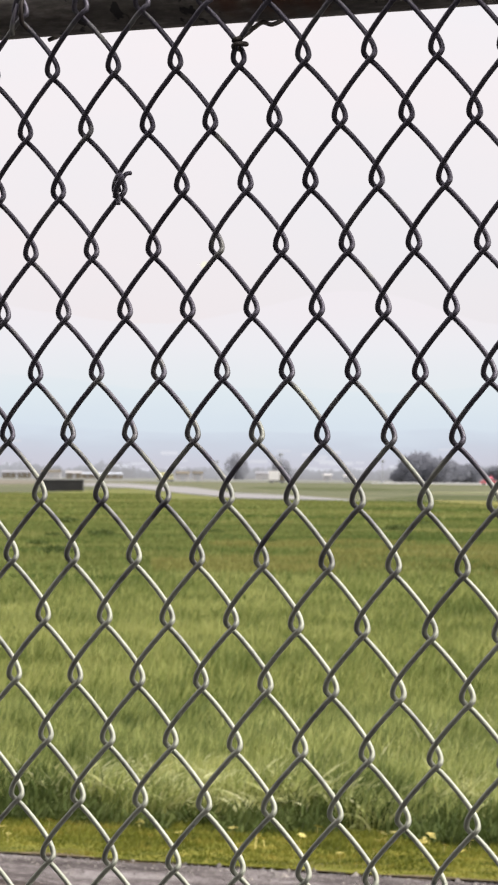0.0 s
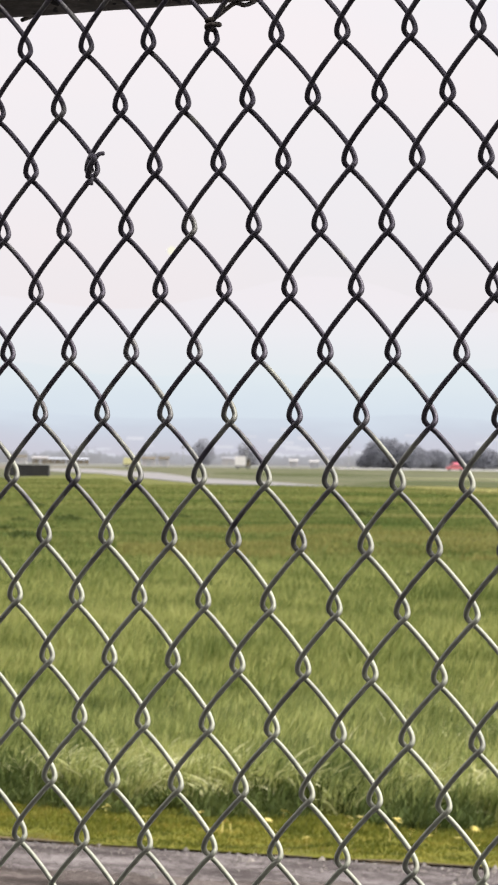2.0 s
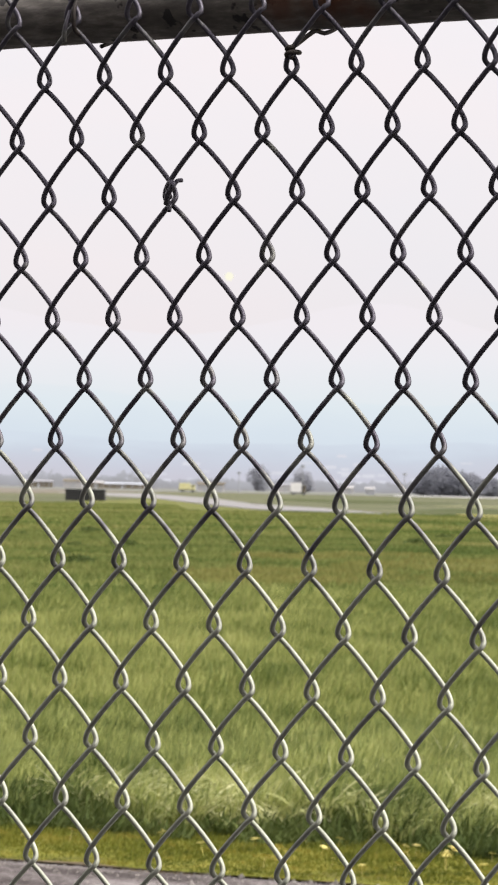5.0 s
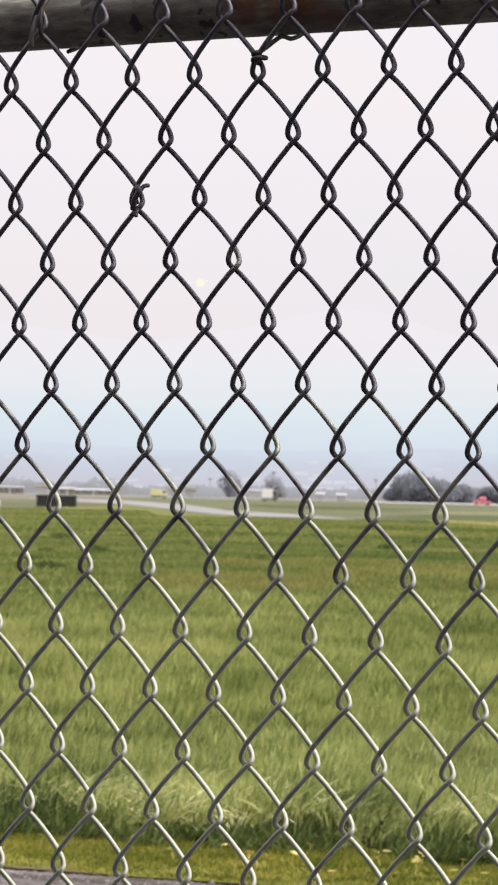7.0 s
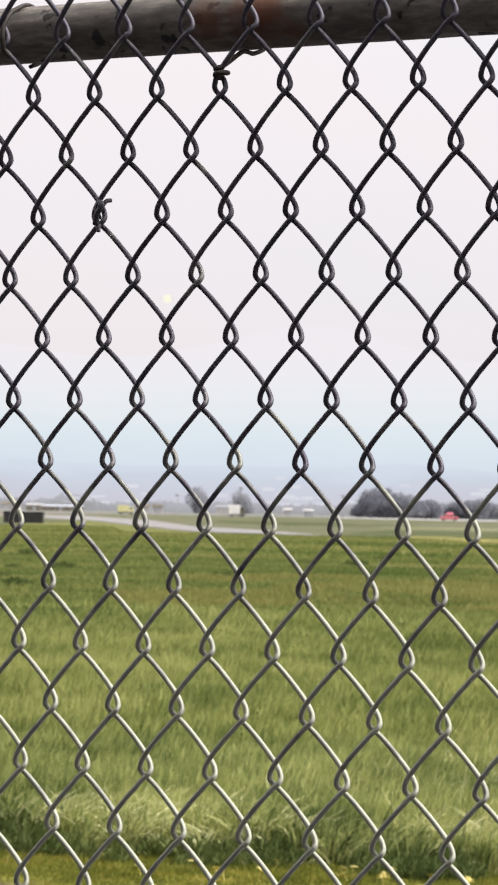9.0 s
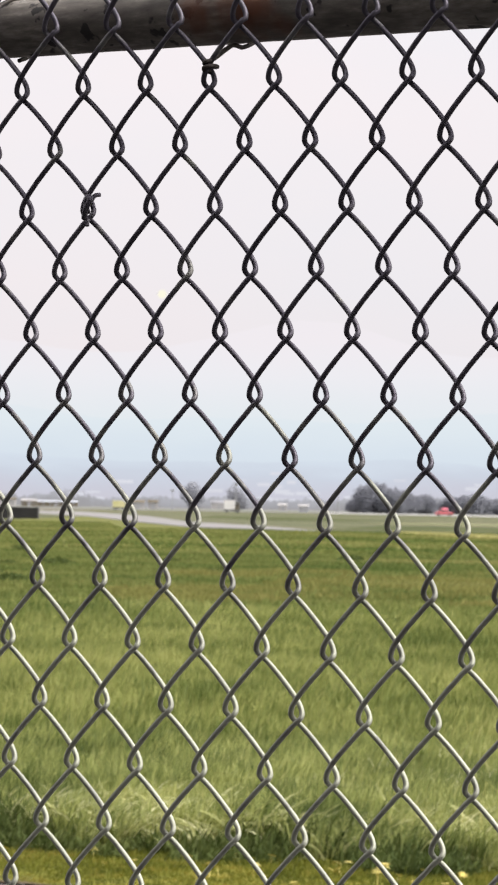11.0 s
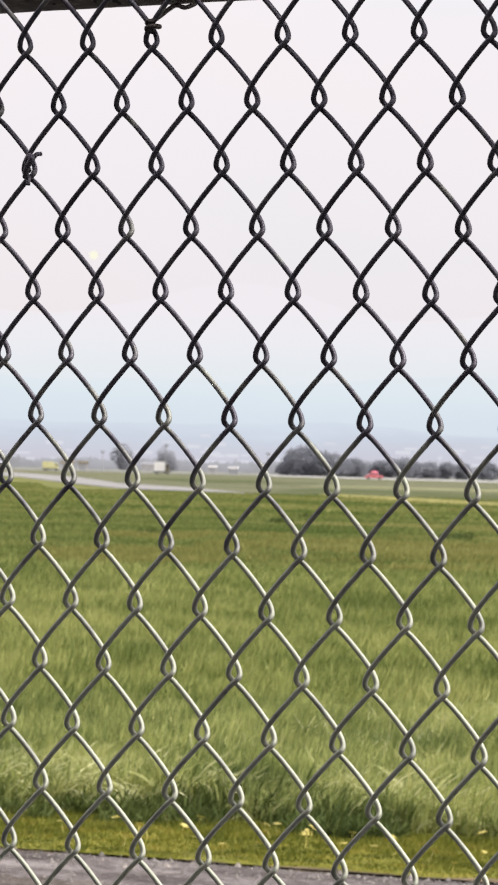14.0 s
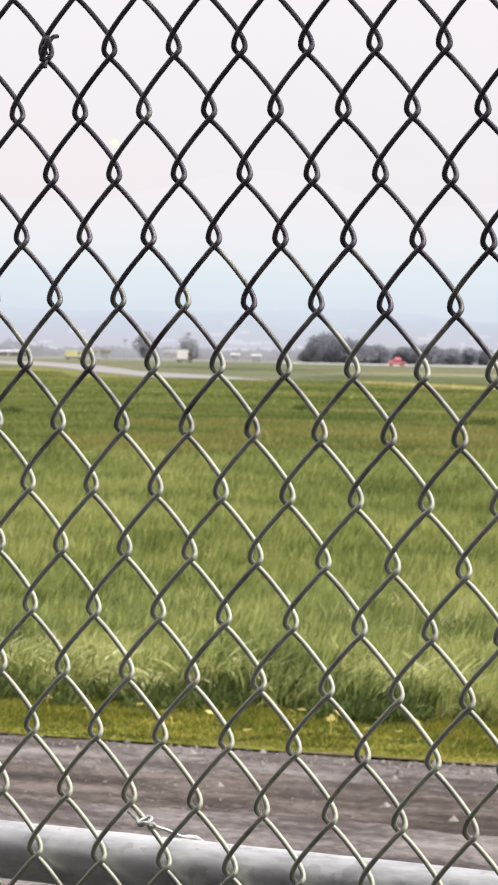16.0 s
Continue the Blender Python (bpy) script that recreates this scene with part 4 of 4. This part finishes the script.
def car(b, d, paint, label, beacon=None):
    root = tagged(new("car"), label, "car")
    root.matrix_world = Matrix.Translation(spot(b, d) + Vector((0, 0, 0.04))) @ Matrix.Rotation(radians(35.72), 4, "Z")
    part("body", box((4.6, 1.8, 0.75), (0, 0, 0.68), 0.15), paint, root)
    cabin = part("cabin", box((2.6, 1.65, 0.65), (-0.2, 0, 1.35), 0.12, 0.8), paint, root)
    part("side_window", box((2.2, 1.58, 0.36), (-0.2, 0, 1.36), 0.03, 0.9), GLASS, cabin)
    for x in (-1.4, 1.4):
        for y in (-0.8, 0.8):
            wheel_at(root, (x, y, 0.33), 0.33, 0.22)
    if beacon:
        part("beacon", box((1.5, 1.2, 0.5), (0.2, 0, 1.9), 0.1), beacon, root, "lit red beacon bar")
    return root


car(3.39, 1010, RED, "red airfield car with a lit red beacon", REDLAMP)


def container(b, d):
    """A long low black box with ribbed sides."""
    root = tagged(new("equipment_box"), "long low black equipment box in the grass", "box")
    root.matrix_world = Matrix.Translation(spot(b, d)) @ Matrix.Rotation(radians(33), 4, "Z")
    part("body", box((3.9, 1.4, 1.05), (0, 0, 0.55), 0.03), BLACK, root)
    part("lid", box((4.0, 1.5, 0.08), (0, 0, 1.11), 0.02), BLACK, root)
    for k in range(9):
        part("rib", box((0.09, 0.06, 0.98), (-1.8 + k * 0.45, -0.72, 0.55), 0.01), BLACK, root)
    return root


container(-2.77, 392)


def mast(b, d, h):
    root = tagged(new("mast"), "slim grey airfield mast far off", "mast")
    root.location = spot(b, d)
    part("pole", rod((0, 0, -0.1), (0, 0, h), 0.25, 0.12), STEEL, root)
    part("head", box((1.6, 0.5, 0.8), (0, 0, h), 0.08), STEEL, root)
    part("base", box((1.2, 1.2, 0.5), (0, 0, 0.2), 0.05), STEEL, root)


mast(0.37, 1300, 9)
mast(-0.55, 1700, 8)
mast(1.85, 1500, 8)


def weeds():
    """Dark low weed clumps scattered over the field."""
    g = np.random.default_rng(21)
    me = {}
    for k in range(3):
        v, f = leaf_cloud(240, (0, 0, 0.13), (0.5, 0.5, 0.15), 0.07, 300 + k)
        me[k] = raw_mesh("weed_clump", v, f, WEED_SHADE)
    for k in range(24):
        d = g.uniform(75, 130) if k % 4 else g.uniform(50, 75)
        ob = tagged(new("weed_clump", me[k % 3]), "dark green weed clump in the field", "weed", "weed clumps", "stuff")
        p = spot(g.uniform(-5, 6), d)
        ob.matrix_world = Matrix.Translation(p) @ Matrix.Rotation(g.uniform(0, 6), 4, "Z") @ Matrix.Scale(g.uniform(0.4, 0.85) * (1.0 if k % 4 else 0.45), 4)


weeds()


def flowers():
    """Small yellow flowers in the verge."""
    v, f = [], []
    for k in range(7):
        a = 2 * math.pi * k / 7
        c, s = math.cos(a), math.sin(a)
        i = len(v)
        v += [(0, 0, 0.035), (c * 0.008 - s * 0.004, s * 0.008 + c * 0.004, 0.039), (c * 0.018, s * 0.018, 0.036), (c * 0.008 + s * 0.004, s * 0.008 - c * 0.004, 0.039)]
        f.append((i, i + 1, i + 2, i + 3))
    i = len(v)
    v += [(-0.0015, 0, -0.012), (0.0015, 0, -0.012), (0.0015, 0.001, 0.036), (-0.0015, 0.001, 0.036)]
    f.append((i, i + 1, i + 2, i + 3))
    me = raw_mesh("verge_flower", v, f, PETAL)
    g = np.random.default_rng(5)
    for k in range(46):
        p = plan(g.normal(-0.1, 0.7) if k % 2 else g.uniform(-2, 2), g.uniform(0.35, 1.5))
        ob = tagged(new("verge_flower", me), "small yellow flower in the mossy verge", "flower", "verge flowers")
        ob.matrix_world = Matrix.Translation((p[0], p[1], 0)) @ Matrix.Rotation(g.uniform(0, 6), 4, "Z") @ Matrix.Rotation(g.uniform(0, 0.6), 4, "X") @ Matrix.Scale(g.uniform(0.8, 1.6), 4)


flowers()


def aircraft(b, d, z):
    """A small aircraft far off on its approach, its landing lamp lit."""
    root = tagged(new("aircraft"), "small white aircraft in the sky with its landing lamp lit", "aircraft")
    root.matrix_world = Matrix.Translation(spot(b, d) + Vector((0, 0, z))) @ Matrix.Rotation(radians(35.72), 4, "Z")
    part("fuselage", rod((0, -1, 0), (0, 8, 0.3), 0.7, 0.2, 16), WHITE, root)
    part("wing", box((11, 1.4, 0.18), (0, 1.2, 0.5), 0.06), WHITE, root)
    part("tailplane", box((3.4, 0.8, 0.1), (0, 7.6, 0.5), 0.03), WHITE, root)
    part("fin", box((0.1, 0.9, 1.4), (0, 7.6, 1.1), 0.03), WHITE, root)
    # disc made metres wide so the lamp's glare is part of its shape
    part("landing_lamp", rod((0, -1.2, -0.1), (0, -1.02, -0.1), 3.6, 3.6, 20), LANDLAMP, root, "landing lamp disc, oversized to include its glare")


aircraft(-0.75, 3300, 178)
